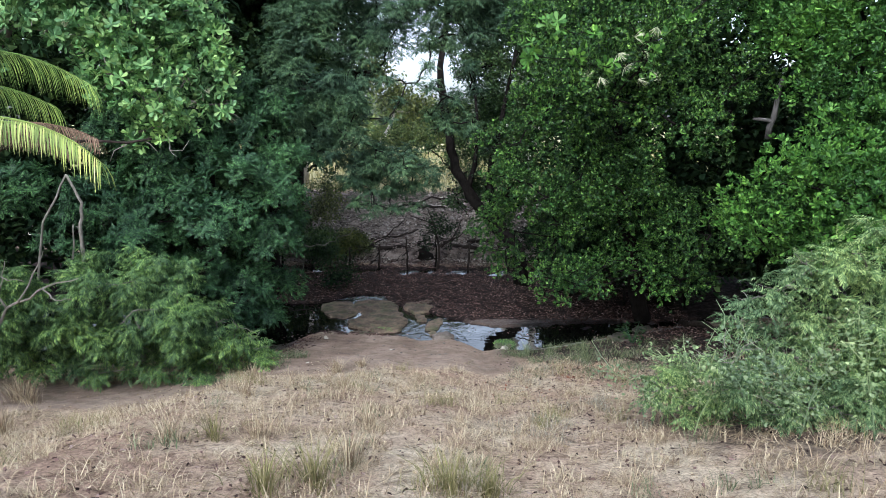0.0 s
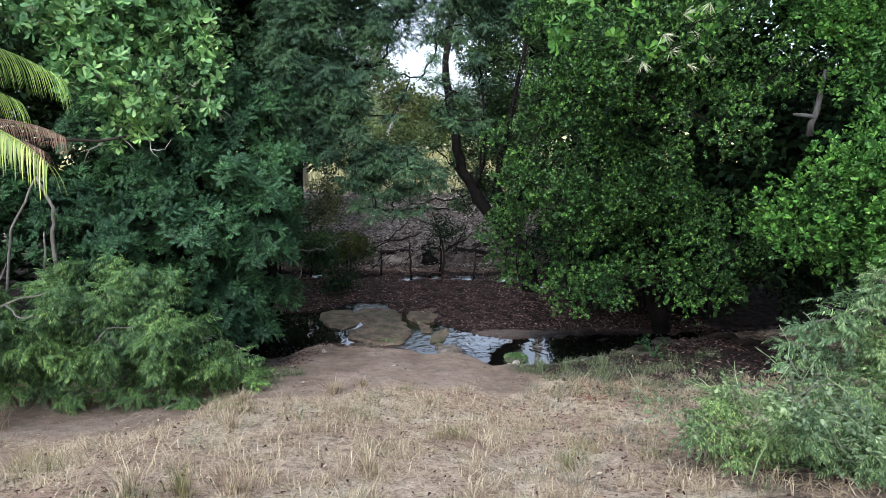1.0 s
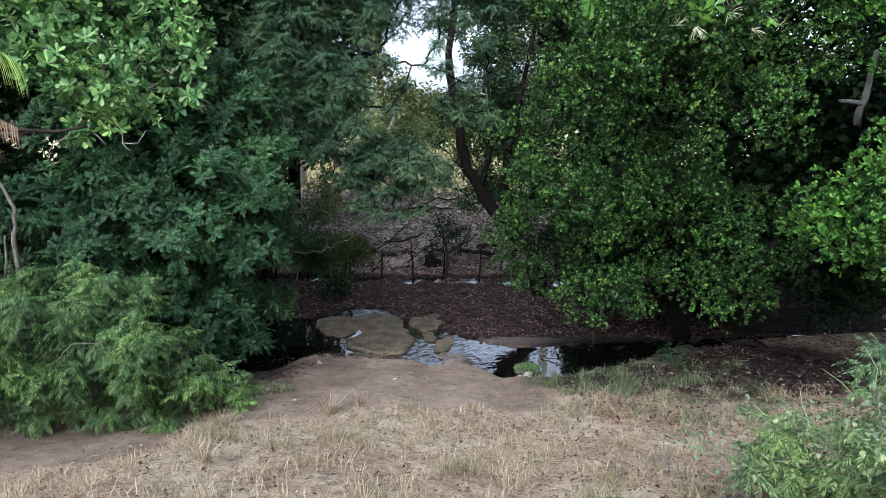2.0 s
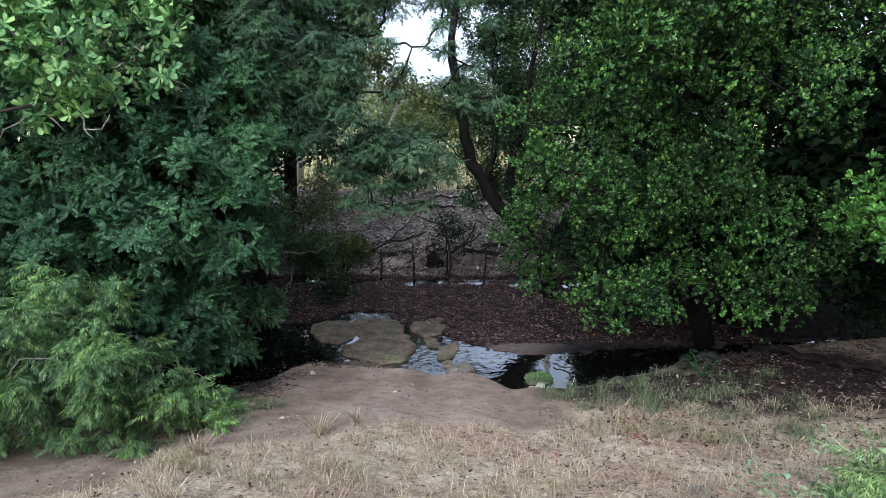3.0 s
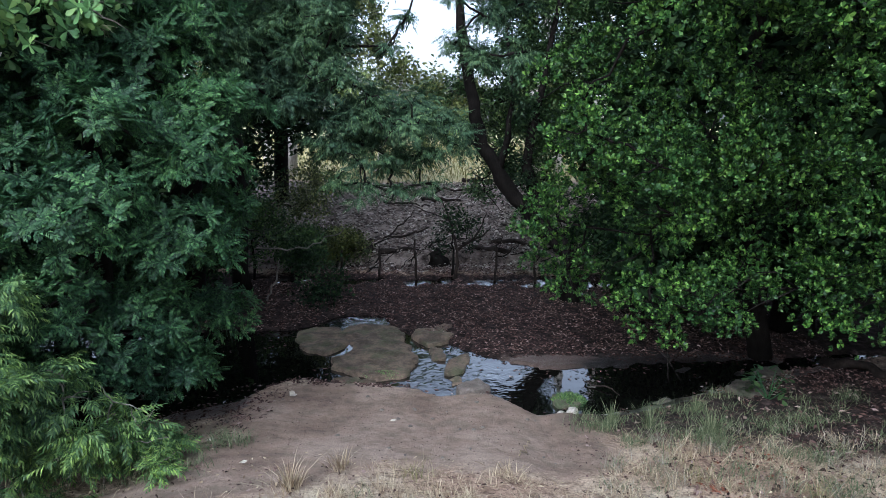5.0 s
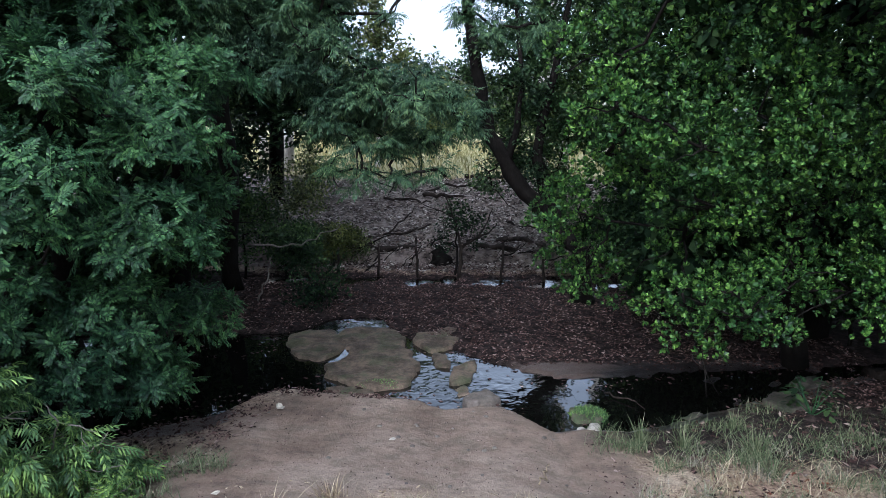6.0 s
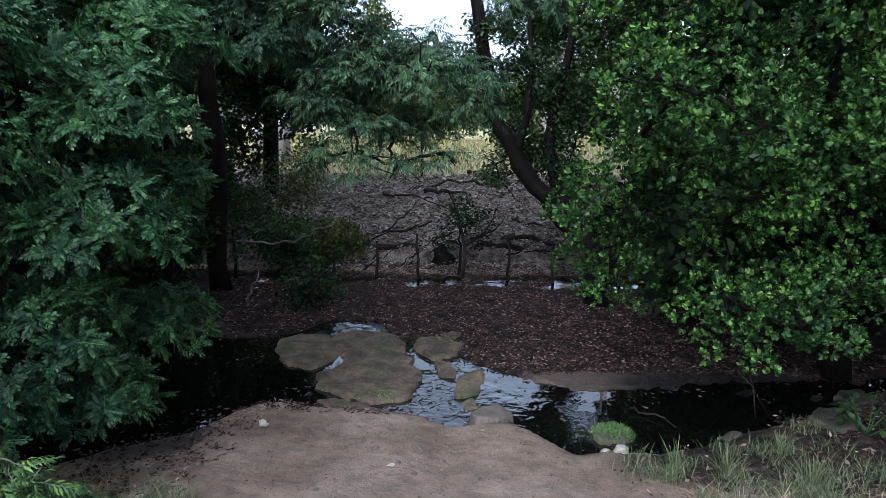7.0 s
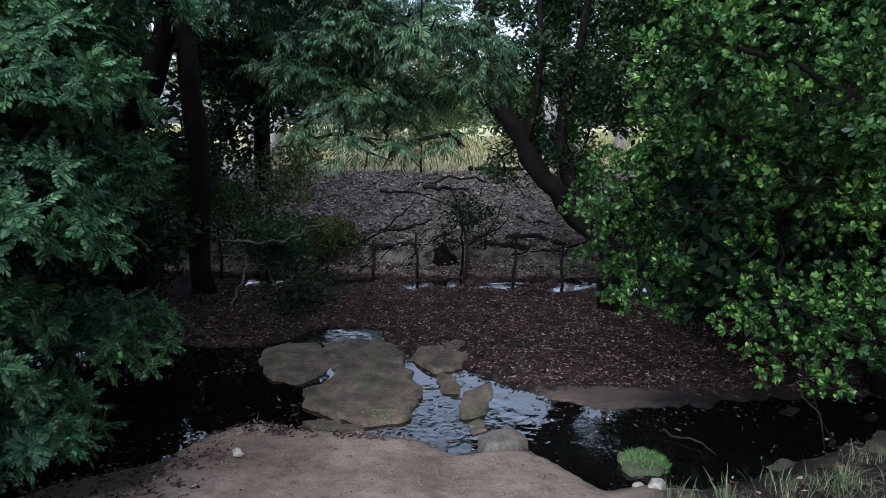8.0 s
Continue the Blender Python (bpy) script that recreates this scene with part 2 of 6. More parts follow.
def part(name, bm, mat, parent=None, label="", smooth=True):
    me = bpy.data.meshes.new(name)
    bm.to_mesh(me)
    bm.free()
    me.materials.append(mat)
    for p in me.polygons:
        p.use_smooth = smooth
    ob = new(name, me)
    ob.parent = parent
    if label:
        ob["label"] = label
    return ob


def scattered(templates, pos, axis, up, size):
    """Copies of the templates (verts, quads), x along axis and z near up. Returns verts and quads of one mesh."""
    vs, qs, base = [], [], 0
    which = RNG.integers(0, len(templates), len(pos))
    for k, (tv, tq) in enumerate(templates):
        sel = np.nonzero(which == k)[0]
        if not len(sel):
            continue
        a = unit(axis[sel])
        s = unit(np.cross(up[sel], a))
        n = np.cross(a, s)
        m = np.stack((a, s, n), axis=1)
        v = np.einsum("vi,nij->nvj", tv, m) * size[sel][:, None, None] + pos[sel][:, None, :]
        q = tq[None] + (np.arange(len(sel)) * len(tv))[:, None, None] + base
        vs.append(v.reshape(-1, 3))
        qs.append(q.reshape(-1, 4))
        base += len(sel) * len(tv)
    return np.concatenate(vs), np.concatenate(qs)


def turned(v, yaw, pitch, roll=0.0):
    m = Euler((roll, pitch, yaw), "XYZ").to_matrix()
    return v @ np.array(m).T


def joined(pieces):
    vs, qs, base = [], [], 0
    for v, q in pieces:
        vs.append(v)
        qs.append(q + base)
        base += len(v)
    return np.concatenate(vs), np.concatenate(qs)


def leaflet(length, width, fold=0.25, droop=0.12):
    """A small pointed leaf along x, folded on its midrib."""
    v = np.array([(0, 0, 0), (0.5 * length, -0.5 * width, fold * width), (length, 0, -droop * length), (0.5 * length, 0.5 * width, fold * width)])
    return v, np.array([(0, 1, 2, 3)])


def oval_leaf(length, width, fold=0.2, droop=0.15):
    """A leaf that is widest past its middle, rounded at the tip."""
    v = np.array([(0, 0, 0), (0.42 * length, -0.33 * width, fold * width), (0.8 * length, -0.5 * width, fold * width - 0.05 * length), (length, 0, -droop * length),
                  (0.8 * length, 0.5 * width, fold * width - 0.05 * length), (0.42 * length, 0.33 * width, fold * width)])
    return v, np.array([(0, 1, 2, 3), (0, 3, 4, 5)])


def paddle_leaf(length, width, fold=0.2, droop=0.15):
    """A large leaf, narrow at its stalk and broad and round at its tip."""
    rows = ((0.0, 0.05), (0.5, 0.68), (0.82, 1.0), (1.0, 0.35))
    v = []
    for f, w in rows:
        z = -droop * length * f * f
        v += [(f * length, -0.5 * w * width, z + fold * width * w * 0.5), (f * length, 0, z), (f * length, 0.5 * w * width, z + fold * width * w * 0.5)]
    q = [(3 * i + k, 3 * i + 3 + k, 3 * i + 4 + k, 3 * i + 1 + k) for i in range(len(rows) - 1) for k in (0, 1)]
    return np.array(v), np.array(q)


def blunt_leaflet(length, width, fold=0.2, droop=0.12):
    """A small leaf, widest near its blunt tip and folded on its midrib."""
    v = np.array([(0, 0, 0), (0.68 * length, -0.5 * width, fold * width), (length, 0, -droop * length), (0.68 * length, 0.5 * width, fold * width)])
    return v, np.array([(0, 1, 2, 3)])


def feather_leaf(rng, pairs, length, ll, lw, droop):
    """A leaf of paired leaflets along an arching stalk."""
    out = []
    n = 1
    for i in range(n):
        a, b = i / n, (i + 1) / n
        w = 0.003
        out.append((np.array([(a * length, -w, -droop * a * a * length), (b * length, -w, -droop * b * b * length),
                              (b * length, w, -droop * b * b * length), (a * length, w, -droop * a * a * length)]), np.array([(0, 1, 2, 3)])))
    for i in range(pairs):
        s = 0.16 + 0.84 * i / (pairs - 0.5)
        k = ll * (0.75 + 0.35 * math.sin(math.pi * min(1, s * 0.9))) * rng.uniform(0.85, 1.1)
        tilt = math.atan(2 * droop * s)
        for side in (-1, 1):
            v, q = blunt_leaflet(k, lw * rng.uniform(0.85, 1.15))
            v = turned(v, side * radians(62 - 22 * s), tilt * 0.7 + rng.uniform(0.0, 0.35), rng.uniform(-0.35, 0.35))
            out.append((v + np.array((s * length, 0, -droop * s * s * length)), q))
    v, q = blunt_leaflet(ll, lw)
    out.append((turned(v, 0, math.atan(2 * droop)) + np.array((length, 0, -droop * length)), q))
    return joined(out)


def feather_whorl(seed, leaves, pairs, length, ll, lw, droop, polar=(0.8, 1.45)):
    """Feather leaves spread like an umbrella round the end of a twig that points along x."""
    rng = np.random.default_rng(seed)
    out = []
    for i in range(leaves):
        v, q = feather_leaf(rng, pairs, length * rng.uniform(0.7, 1.1), ll, lw, droop * rng.uniform(0.5, 1.4))
        v = turned(v * np.array((1, 1, -1.0)), 0, -rng.uniform(*polar))
        m = np.array(Matrix.Rotation(2 * math.pi * i / leaves + rng.uniform(-0.35, 0.35), 3, "X"))
        out.append((v @ m.T + np.array((rng.uniform(-0.4, 0.05) * length, 0, 0)), q))
    return joined(out)


def fern_leaf(rng, pairs, length, ll, lw, droop):
    """A leaf with paired narrow fingers that hang from an arching stalk."""
    w = 0.003
    out = [(np.array([(0, -w, 0), (length, -w, -droop * length), (length, w, -droop * length), (0, w, 0)]), np.array([(0, 1, 2, 3)]))]
    for i in range(pairs):
        s = 0.18 + 0.78 * i / (pairs - 0.6)
        k = ll * (0.7 + 0.45 * math.sin(math.pi * min(1, 0.15 + s * 0.75))) * rng.uniform(0.85, 1.12)
        for side in (-1, 1):
            v, q = leaflet(k, lw * rng.uniform(0.85, 1.2), 0.12, 0.2)
            v = turned(v, side * radians(68 - 34 * s), rng.uniform(0.25, 0.95), side * rng.uniform(-0.1, 0.5))
            out.append((v + np.array((s * length, 0, -droop * s * s * length)), q))
    v, q = leaflet(ll, lw, 0.12, 0.2)
    out.append((turned(v, 0, rng.uniform(0.4, 0.9)) + np.array((length, 0, -droop * length)), q))
    return joined(out)


def fern_spray(seed, leaves, pairs, length, ll, lw, droop):
    """Fern leaves in a level fan at a twig's end."""
    rng = np.random.default_rng(seed)
    out = []
    for i in range(leaves):
        v, q = fern_leaf(rng, pairs, length * rng.uniform(0.7, 1.12), ll, lw, droop * rng.uniform(0.5, 1.5))
        v = turned(v, radians(-105 + 210 * (i + 0.5) / leaves + rng.uniform(-16, 16)), rng.uniform(-0.45, 0.35), rng.uniform(-0.3, 0.3))
        out.append((v + np.array((rng.uniform(-0.4, 0.1) * length, 0, rng.uniform(-0.1, 0.1) * length)), q))
    return joined(out)


def rosette(seed, leaves, length, width, spread=(0.5, 1.35), blade=None):
    """Oval leaves set round the end of a twig that points along x."""
    rng = np.random.default_rng(seed)
    out = []
    for i in range(leaves):
        v, q = (blade or oval_leaf)(length * rng.uniform(0.65, 1.1), width * rng.uniform(0.85, 1.1), 0.16, rng.uniform(0.05, 0.3))
        polar = rng.uniform(*spread)
        v = turned(v, 0, -polar)
        m = np.array(Matrix.Rotation(2.4 * i + rng.uniform(-0.3, 0.3), 3, "X"))
        out.append((v @ m.T + np.array((rng.uniform(-0.2, 0.02) * length, 0, 0)), q))
    return joined(out)


def leaf_bunch(seed, leaves, length, width, radius):
    """Loose single leaves round a point."""
    rng = np.random.default_rng(seed)
    out = []
    for i in range(leaves):
        v, q = leaflet(length * rng.uniform(0.6, 1.2), width * rng.uniform(0.8, 1.2))
        v = turned(v, rng.uniform(-math.pi, math.pi), rng.uniform(-0.7, 0.9), rng.uniform(-1, 1))
        out.append((v + rng.normal(0, radius * 0.55, 3), q))
    return joined(out)


def tube(bm, points, radii, sides=8, rough=0.12, seed=0):
    """A tapering limb through the points."""
    pts = [Vector(p) for p in points]
    rng = random.Random(seed)
    rings = []
    for i, p in enumerate(pts):
        way = (pts[min(i + 1, len(pts) - 1)] - pts[max(i - 1, 0)]).normalized()
        side = way.cross(Vector((0.31, 0.9, 0.27))).normalized()
        other = way.cross(side)
        ring = []
        for k in range(sides):
            a = 2 * math.pi * k / sides
            r = radii[i] * (1 + rng.uniform(-rough, rough))
            ring.append(bm.verts.new(p + side * math.cos(a) * r + other * math.sin(a) * r))
        rings.append(ring)
    for r0, r1 in zip(rings, rings[1:]):
        for k in range(sides):
            bm.faces.new((r0[k], r0[(k + 1) % sides], r1[(k + 1) % sides], r1[k]))
    bm.faces.new(list(reversed(rings[0])))
    bm.faces.new(rings[-1])


def wander(a, b, n, sway, seed, sag=0.0):
    """Points from a to b along a crooked line."""
    rng = random.Random(seed)
    a, b = Vector(a), Vector(b)
    out = []
    for i in range(n + 1):
        f = i / n
        k = sway * math.sin(math.pi * f) * (b - a).length
        out.append(a.lerp(b, f) + Vector((rng.uniform(-k, k), rng.uniform(-k, k), rng.uniform(-k, k) - sag * math.sin(math.pi * f))))
    return out


def bunches(lobes, seed, per=9, size=(0.34, 0.6), out=(0.55, 0.95)):
    """Smaller bunches of foliage over the lobes of a crown (x, y, z, radius)."""
    rng = np.random.default_rng(seed)
    made = []
    for x, y, z, r in lobes:
        n = max(5, int(per * min(1.6, 0.5 + r)))
        for k in range(n):
            h = 1 - 1.75 * (k + 0.5) / n
            a = 2.4 * k + rng.uniform(-0.5, 0.5)
            w = math.sqrt(max(0.05, 1 - h * h))
            d = rng.uniform(*out) * r
            made.append((x + math.cos(a) * w * d, y + math.sin(a) * w * d, z + h * d, r * rng.uniform(*size)))
    return made


def crown_points(lobes, count, seed, below=0.35, deep=0.12, up_bias=0.35, rag=0.2, per=9, size=(0.3, 0.5), out=(0.45, 0.85), squash=1.0):
    """Twig ends over the bunches of a crown: places and outward directions."""
    rng = np.random.default_rng(seed)
    small = np.array(bunches(lobes, seed + 5, per, size, out), dtype=float)
    c, r = small[:, :3], small[:, 3]
    w = r ** 2 / (r ** 2).sum()
    pos, way = [], []
    have = 0
    while have < count:
        n = count
        k = rng.choice(len(small), n, p=w)
        d = unit(rng.normal(size=(n, 3)))
        keep = (d[:, 2] > -0.35) | (rng.random(n) < below)
        rad = r[k] * (1 + rng.normal(0, rag, n))
        rad = np.where(rng.random(n) < deep, rad * rng.uniform(0.2, 0.8, n), rad)
        p = c[k] + d * rad[:, None] * np.array((1, 1, squash))
        keep &= (((p[:, None, :] - c[None]) ** 2).sum(axis=2) < (0.7 * r[None]) ** 2).sum(axis=1) < 2
        pos.append(p[keep])
        way.append(d[keep])
        have += keep.sum()
    pos, way = np.concatenate(pos)[:count], np.concatenate(way)[:count]
    way = unit(way + np.array((0, 0, up_bias)) + rng.normal(0, 0.25, way.shape))
    return pos, way


def crown(tree, lobes, templates, mat, count, seed, scale=(0.8, 1.15), label="", level=False, **kw):
    """The leaves of a tree. level: sprays that lie in level layers; otherwise tufts that point outwards."""
    pos, way = crown_points(lobes, count, seed, **kw)
    rng = np.random.default_rng(seed + 1)
    up = unit(np.array((0, 0, 1.0)) + rng.normal(0, 0.25, way.shape))
    axis = unit(way * np.array((1, 1, 0.3)) + rng.normal(0, 0.25, way.shape) + np.array((0, 0, -0.12))) if level else way
    v, q = scattered(templates, pos, axis, up, rng.uniform(*scale, len(pos)))
    ob = quads_object("crown", v, q, mat, tree, smooth=True)
    if label:
        ob["label"] = label
    return ob


def fill_region(corners, y, n, r, seed, depth=0.45):
    """Small lobes spread over an upright region given by its corners (x, z) near one y."""
    rng = np.random.default_rng(seed)
    c = np.array(corners, dtype=float)
    made = []
    while len(made) < n:
        best = None
        for k in range(60):
            x, z = rng.uniform(c.min(axis=0), c.max(axis=0))
            inside = False
            for (x0, z0), (x1, z1) in zip(c, np.roll(c, -1, axis=0)):
                if (z0 > z) != (z1 > z) and x < x0 + (z - z0) / (z1 - z0) * (x1 - x0):
                    inside = not inside
            if inside:
                gap = min((math.hypot(x - m[0], z - m[2]) for m in made), default=9)
                if best is None or gap > best[0]:
                    best = (gap, x, z)
        if best:
            made.append((best[1], y + rng.uniform(-depth, depth), best[2], rng.uniform(*r)))
    return made


def limbs(tree, trunk, trunk_radii, lobes, mat, seed, twig=0.018, fork_from=1, twigs=3):
    """Trunk through its points, and a limb from it to each lobe, with twigs in it."""
    bm = bmesh.new()
    pts = []
    for i, (a, b) in enumerate(zip(trunk, trunk[1:])):
        seg = wander(a, b, 4, 0.05, seed + i)
        pts += seg if i == 0 else seg[1:]
    radii = list(np.interp(np.linspace(0, len(trunk) - 1, len(pts)), range(len(trunk)), trunk_radii))
    tube(bm, pts, radii, 12, 0.17, seed)
    part("trunk", bm, mat, tree)
    rng = random.Random(seed + 99)
    nodes = [(p, r) for p, r in zip(pts[fork_from * 4:], radii[fork_from * 4:])]
    todo = [Vector(l[:3]) for l in lobes]
    j = 0
    while todo:
        end, (p, pr) = min(((e, n) for e in todo for n in nodes), key=lambda en: (en[0] - en[1][0]).length + max(0, en[1][0].z - en[0].z) * 0.5)
        todo.remove(end)
        r = lobes[j % len(lobes)][3]
        n = 5
        bm = bmesh.new()
        base_r = min(pr * 0.75, 0.02 + 0.03 * (end - p).length)
        line = wander(p, end, n, 0.08, seed * 31 + j)
        girth = list(np.linspace(base_r, max(twig, base_r * 0.6), n + 1))
        tube(bm, line, girth, 6, 0.1, j)
        nodes += list(zip(line[2:], girth[2:]))
        for k in range(twigs):
            d = Vector((rng.gauss(0, 1), rng.gauss(0, 1), rng.gauss(0.2, 0.8))).normalized()
            tube(bm, wander(end, end + d * r * 0.8, 3, 0.12, seed * 77 + j * 9 + k), [twig * 0.7, twig * 0.55, twig * 0.4, 0.003], 5, 0.05, k)
        part("limb", bm, mat, tree)
        j += 1


def thing(name, at, label, category, group=""):
    e = new(name)
    e.location = at
    e.empty_display_size = 0.2
    return tagged(e, label, category, group)


def settle(tree):
    """The parts were built in world places; take them over to the thing's own."""
    inv = Matrix.Translation(-tree.location)
    for o in tree.children:
        o.matrix_parent_inverse = inv
    return tree


# ---------------------------------------------------------------- ground and water
LIP = ((-40, 10.5), (-8, 11.5), (-4.75, 12.2), (-4.0, 12.85), (-3.35, 13.25), (-3.12, 13.75), (-2.9, 13.98), (-2.65, 14.05), (-2.2, 13.9), (-1.4, 13.84), (-1.03, 13.74), (-0.72, 13.46), (-0.3, 13.62),
       (0.0, 13.58), (0.25, 13.33), (0.4, 13.08), (0.55, 12.94), (0.9, 13.02), (1.4, 13.0), (2.0, 13.25), (2.5, 13.55), (3.1, 13.85), (3.7, 14.1), (4.3, 14.5), (5.0, 14.85), (6.0, 15.2), (8, 15.5), (40, 15.5))
FAR_EDGE = ((-40, 15.0), (-8, 15.6), (-4.5, 16.3), (-3.7, 16.2), (-3.2, 16.6), (-2.9, 17.2), (-1.95, 17.25), (-1.7, 16.3), (-1.2, 15.95), (-0.8, 15.75), (-0.5, 15.45), (-0.2, 15.1),
            (0.2, 14.8), (0.6, 14.55), (1.0, 14.45), (1.5, 14.5), (1.9, 14.65), (2.8, 14.9), (4.0, 15.05), (5.0, 15.2), (8, 15.7), (40, 15.7))
NEAR_RISE = ((0, 0.06), (0.15, 0.12), (0.5, 0.15), (1.5, 0.28), (3, 0.55), (4, 0.7), (6, 1.25), (7.4, 1.62), (10.6, 2.4), (14, 2.9), (30, 3.2), (80, 3.3), (4000, 3.3))
FAR_RISE = ((13, 0.03), (17.5, 0.05), (19.8, 0.03), (20.3, -0.005), (20.9, -0.01), (21.25, 0.06), (21.85, 0.1), (22.05, 0.4), (24, 0.66), (26, 1.05), (26.3, 1.17), (28, 1.4), (31, 1.62), (38, 1.8), (60, 1.95), (200, 2.2), (4000, 2.4))


def table(rows, v):
    rows = np.array(rows)
    return np.interp(v, rows[:, 0], rows[:, 1])


def grain(x, y, scale, seed=0.0):
    """Cheap smooth roughness out of crossing waves."""
    g = np.zeros_like(x)
    rng = np.random.default_rng(int(seed * 10) + 3)
    for i in range(7):
        a = rng.uniform(0, math.pi)
        f = rng.uniform(0.6, 1.9) / scale
        g += np.sin((x * math.cos(a) + y * math.sin(a)) * f * 2 * math.pi + rng.uniform(0, 6.28))
    return g / 7


def ground_height(x, y):
    x, y = np.asarray(x, dtype=float), np.asarray(y, dtype=float)
    lip = table(LIP, x) + 0.05 * grain(x, y, 0.5, 1) + 0.035 * grain(x, y, 0.17, 5)
    far = table(FAR_EDGE, x) + 0.14 * grain(x, y, 0.7, 2) + 0.08 * grain(x, y, 0.22, 12)
    d = lip - y
    near = table(NEAR_RISE, d) + 0.009 * grain(x, y, 1.6, 3) * np.clip(d / 2, 0, 1) + 0.06 * grain(x, y, 0.5, 4) * grain(x, y, 0.45, 24) * np.clip(d / 2, 0.1, 1)
    near = near * (1 - 0.38 * np.clip((x - 1.6) / 1.8, 0, 1) * np.clip((7.4 - d) / 4, 0, 1))
    near = near + np.clip(np.abs(x) - 5, 0, 30) * 0.03
    away = table(FAR_RISE, y + 0.25 * grain(x, y, 2.2, 6)) + 0.035 * grain(x, y, 0.9, 7) * np.clip((y - 15) / 3, 0.3, 1.8) + 0.15 * grain(x, y, 1.0, 17) * np.clip(1.2 - np.abs(y - 20.6) * 1.5, 0, 1) + 0.014 * grain(x, y, 0.3, 8)
    away = away + np.clip(np.abs(x + 1) - 4, 0, 12) * 0.05 * np.clip((y - 17) / 4, 0, 1)
    bed = -0.14 + 0.03 * grain(x, y, 0.8, 9) + np.clip((x - 1.4) / 1.4, 0, 1) * (0.115 + 0.05 * grain(x, y, 0.6, 19) + 0.03 * grain(x, y, 0.23, 20))
    k = np.clip(-d / 0.10, 0, 1)
    k = k * k * (3 - 2 * k)
    j = np.clip((y - far) / 0.35, 0, 1)
    j = j * j * (3 - 2 * j)
    return near * (1 - k) + k * (bed * (1 - j) + away * j)


def at_ground(x, y):
    return float(ground_height(np.array([x]), np.array([y]))[0])


def zone(x, y, ax, ay, rx, ry):
    return np.clip(1.4 - np.hypot((x - ax) / rx, (y - ay) / ry), 0, 1)


def sand_cover(x, y):
    """How much the ground is bare sand: the landing by the creek, and a path along the shrub."""
    path = np.clip(1.45 - np.abs(y - np.interp(x, (-7.0, -3.6, -2.2), (9.5, 9.4, 10.8))) / 0.75, 0, 1) * np.clip((-1.8 - x) * 2, 0, 1) * np.clip((x + 8) * 0.5, 0, 1)
    return np.maximum.reduce((zone(x, y, -0.9, 12.6, 2.3, 1.9), zone(x, y, 0.3, 11.8, 1.0, 1.1), zone(x, y, -2.2, 11.6, 1.3, 1.7), path))


def build_ground():
    xs = np.concatenate((-np.geomspace(3000, 9.3, 22), np.linspace(-9, -4.6, 45), np.linspace(-4.5, 4.5, 131), np.linspace(4.6, 9, 45), np.geomspace(9.3, 3000, 22)))
    ys = np.concatenate((-np.geomspace(3000, 1, 18), np.linspace(0, 9.9, 76), np.linspace(10, 18, 135), np.linspace(18.1, 31, 85), np.geomspace(31.5, 4000, 34)))
    gx, gy = np.meshgrid(xs, ys)
    gz = ground_height(gx, gy)
    nx, ny = len(xs), len(ys)
    i = (np.arange(ny - 1)[:, None] * nx + np.arange(nx - 1)[None]).ravel()
    q = np.stack((i, i + 1, i + nx + 1, i + nx), axis=1)
    ob = quads_object("ground", np.stack((gx, gy, gz), axis=-1).reshape(-1, 3), q, GROUND, smooth=True)
    x, y = gx.ravel(), gy.ravel()
    lip, far = table(LIP, x), table(FAR_EDGE, x)
    sand = sand_cover(x, y) * (y < lip + 0.1)
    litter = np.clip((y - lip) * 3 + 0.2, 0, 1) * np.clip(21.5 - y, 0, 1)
    # right bank: leaf litter, and darkening for the tree's shade there
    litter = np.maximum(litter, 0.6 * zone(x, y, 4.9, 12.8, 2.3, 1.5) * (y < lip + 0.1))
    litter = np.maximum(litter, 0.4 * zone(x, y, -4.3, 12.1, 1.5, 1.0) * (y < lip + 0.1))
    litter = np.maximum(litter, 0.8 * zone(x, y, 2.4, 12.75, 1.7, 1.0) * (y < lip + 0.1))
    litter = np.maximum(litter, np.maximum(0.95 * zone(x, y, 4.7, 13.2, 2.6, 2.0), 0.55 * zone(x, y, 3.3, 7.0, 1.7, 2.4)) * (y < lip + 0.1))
    mud = np.maximum(zone(x, y, 1.05, 14.85, 1.15, 0.42), zone(x, y, -3.9, 12.9, 0.9, 0.5)) + np.clip(1 - np.abs(lip - y - 0.02) * 4, 0, 1) * 0.55
    # where wet mud is also coloured dark for the crown's shade above it
    shaded_mud = np.maximum(zone(x, y, 3.4, 14.6, 2.4, 0.9), zone(x, y, 1.6, 13.5, 1.1, 0.7)) * (y > lip - 0.25)
    bank = np.clip((y - 20.8) * 0.8, 0, 1) * np.clip((31 - y) * 0.4, 0, 1)
    field = np.clip((y - 29.5) * 0.5, 0, 1)
    for name, values in (("sand", sand), ("litter", litter), ("mud", mud), ("shaded_mud", shaded_mud), ("bank", bank), ("field", field)):
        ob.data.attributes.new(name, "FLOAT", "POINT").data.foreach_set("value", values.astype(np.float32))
    return tagged(ob, "sloping dry grass bank, bare sand and leaf-strewn creek bed", "ground", kind="structure")


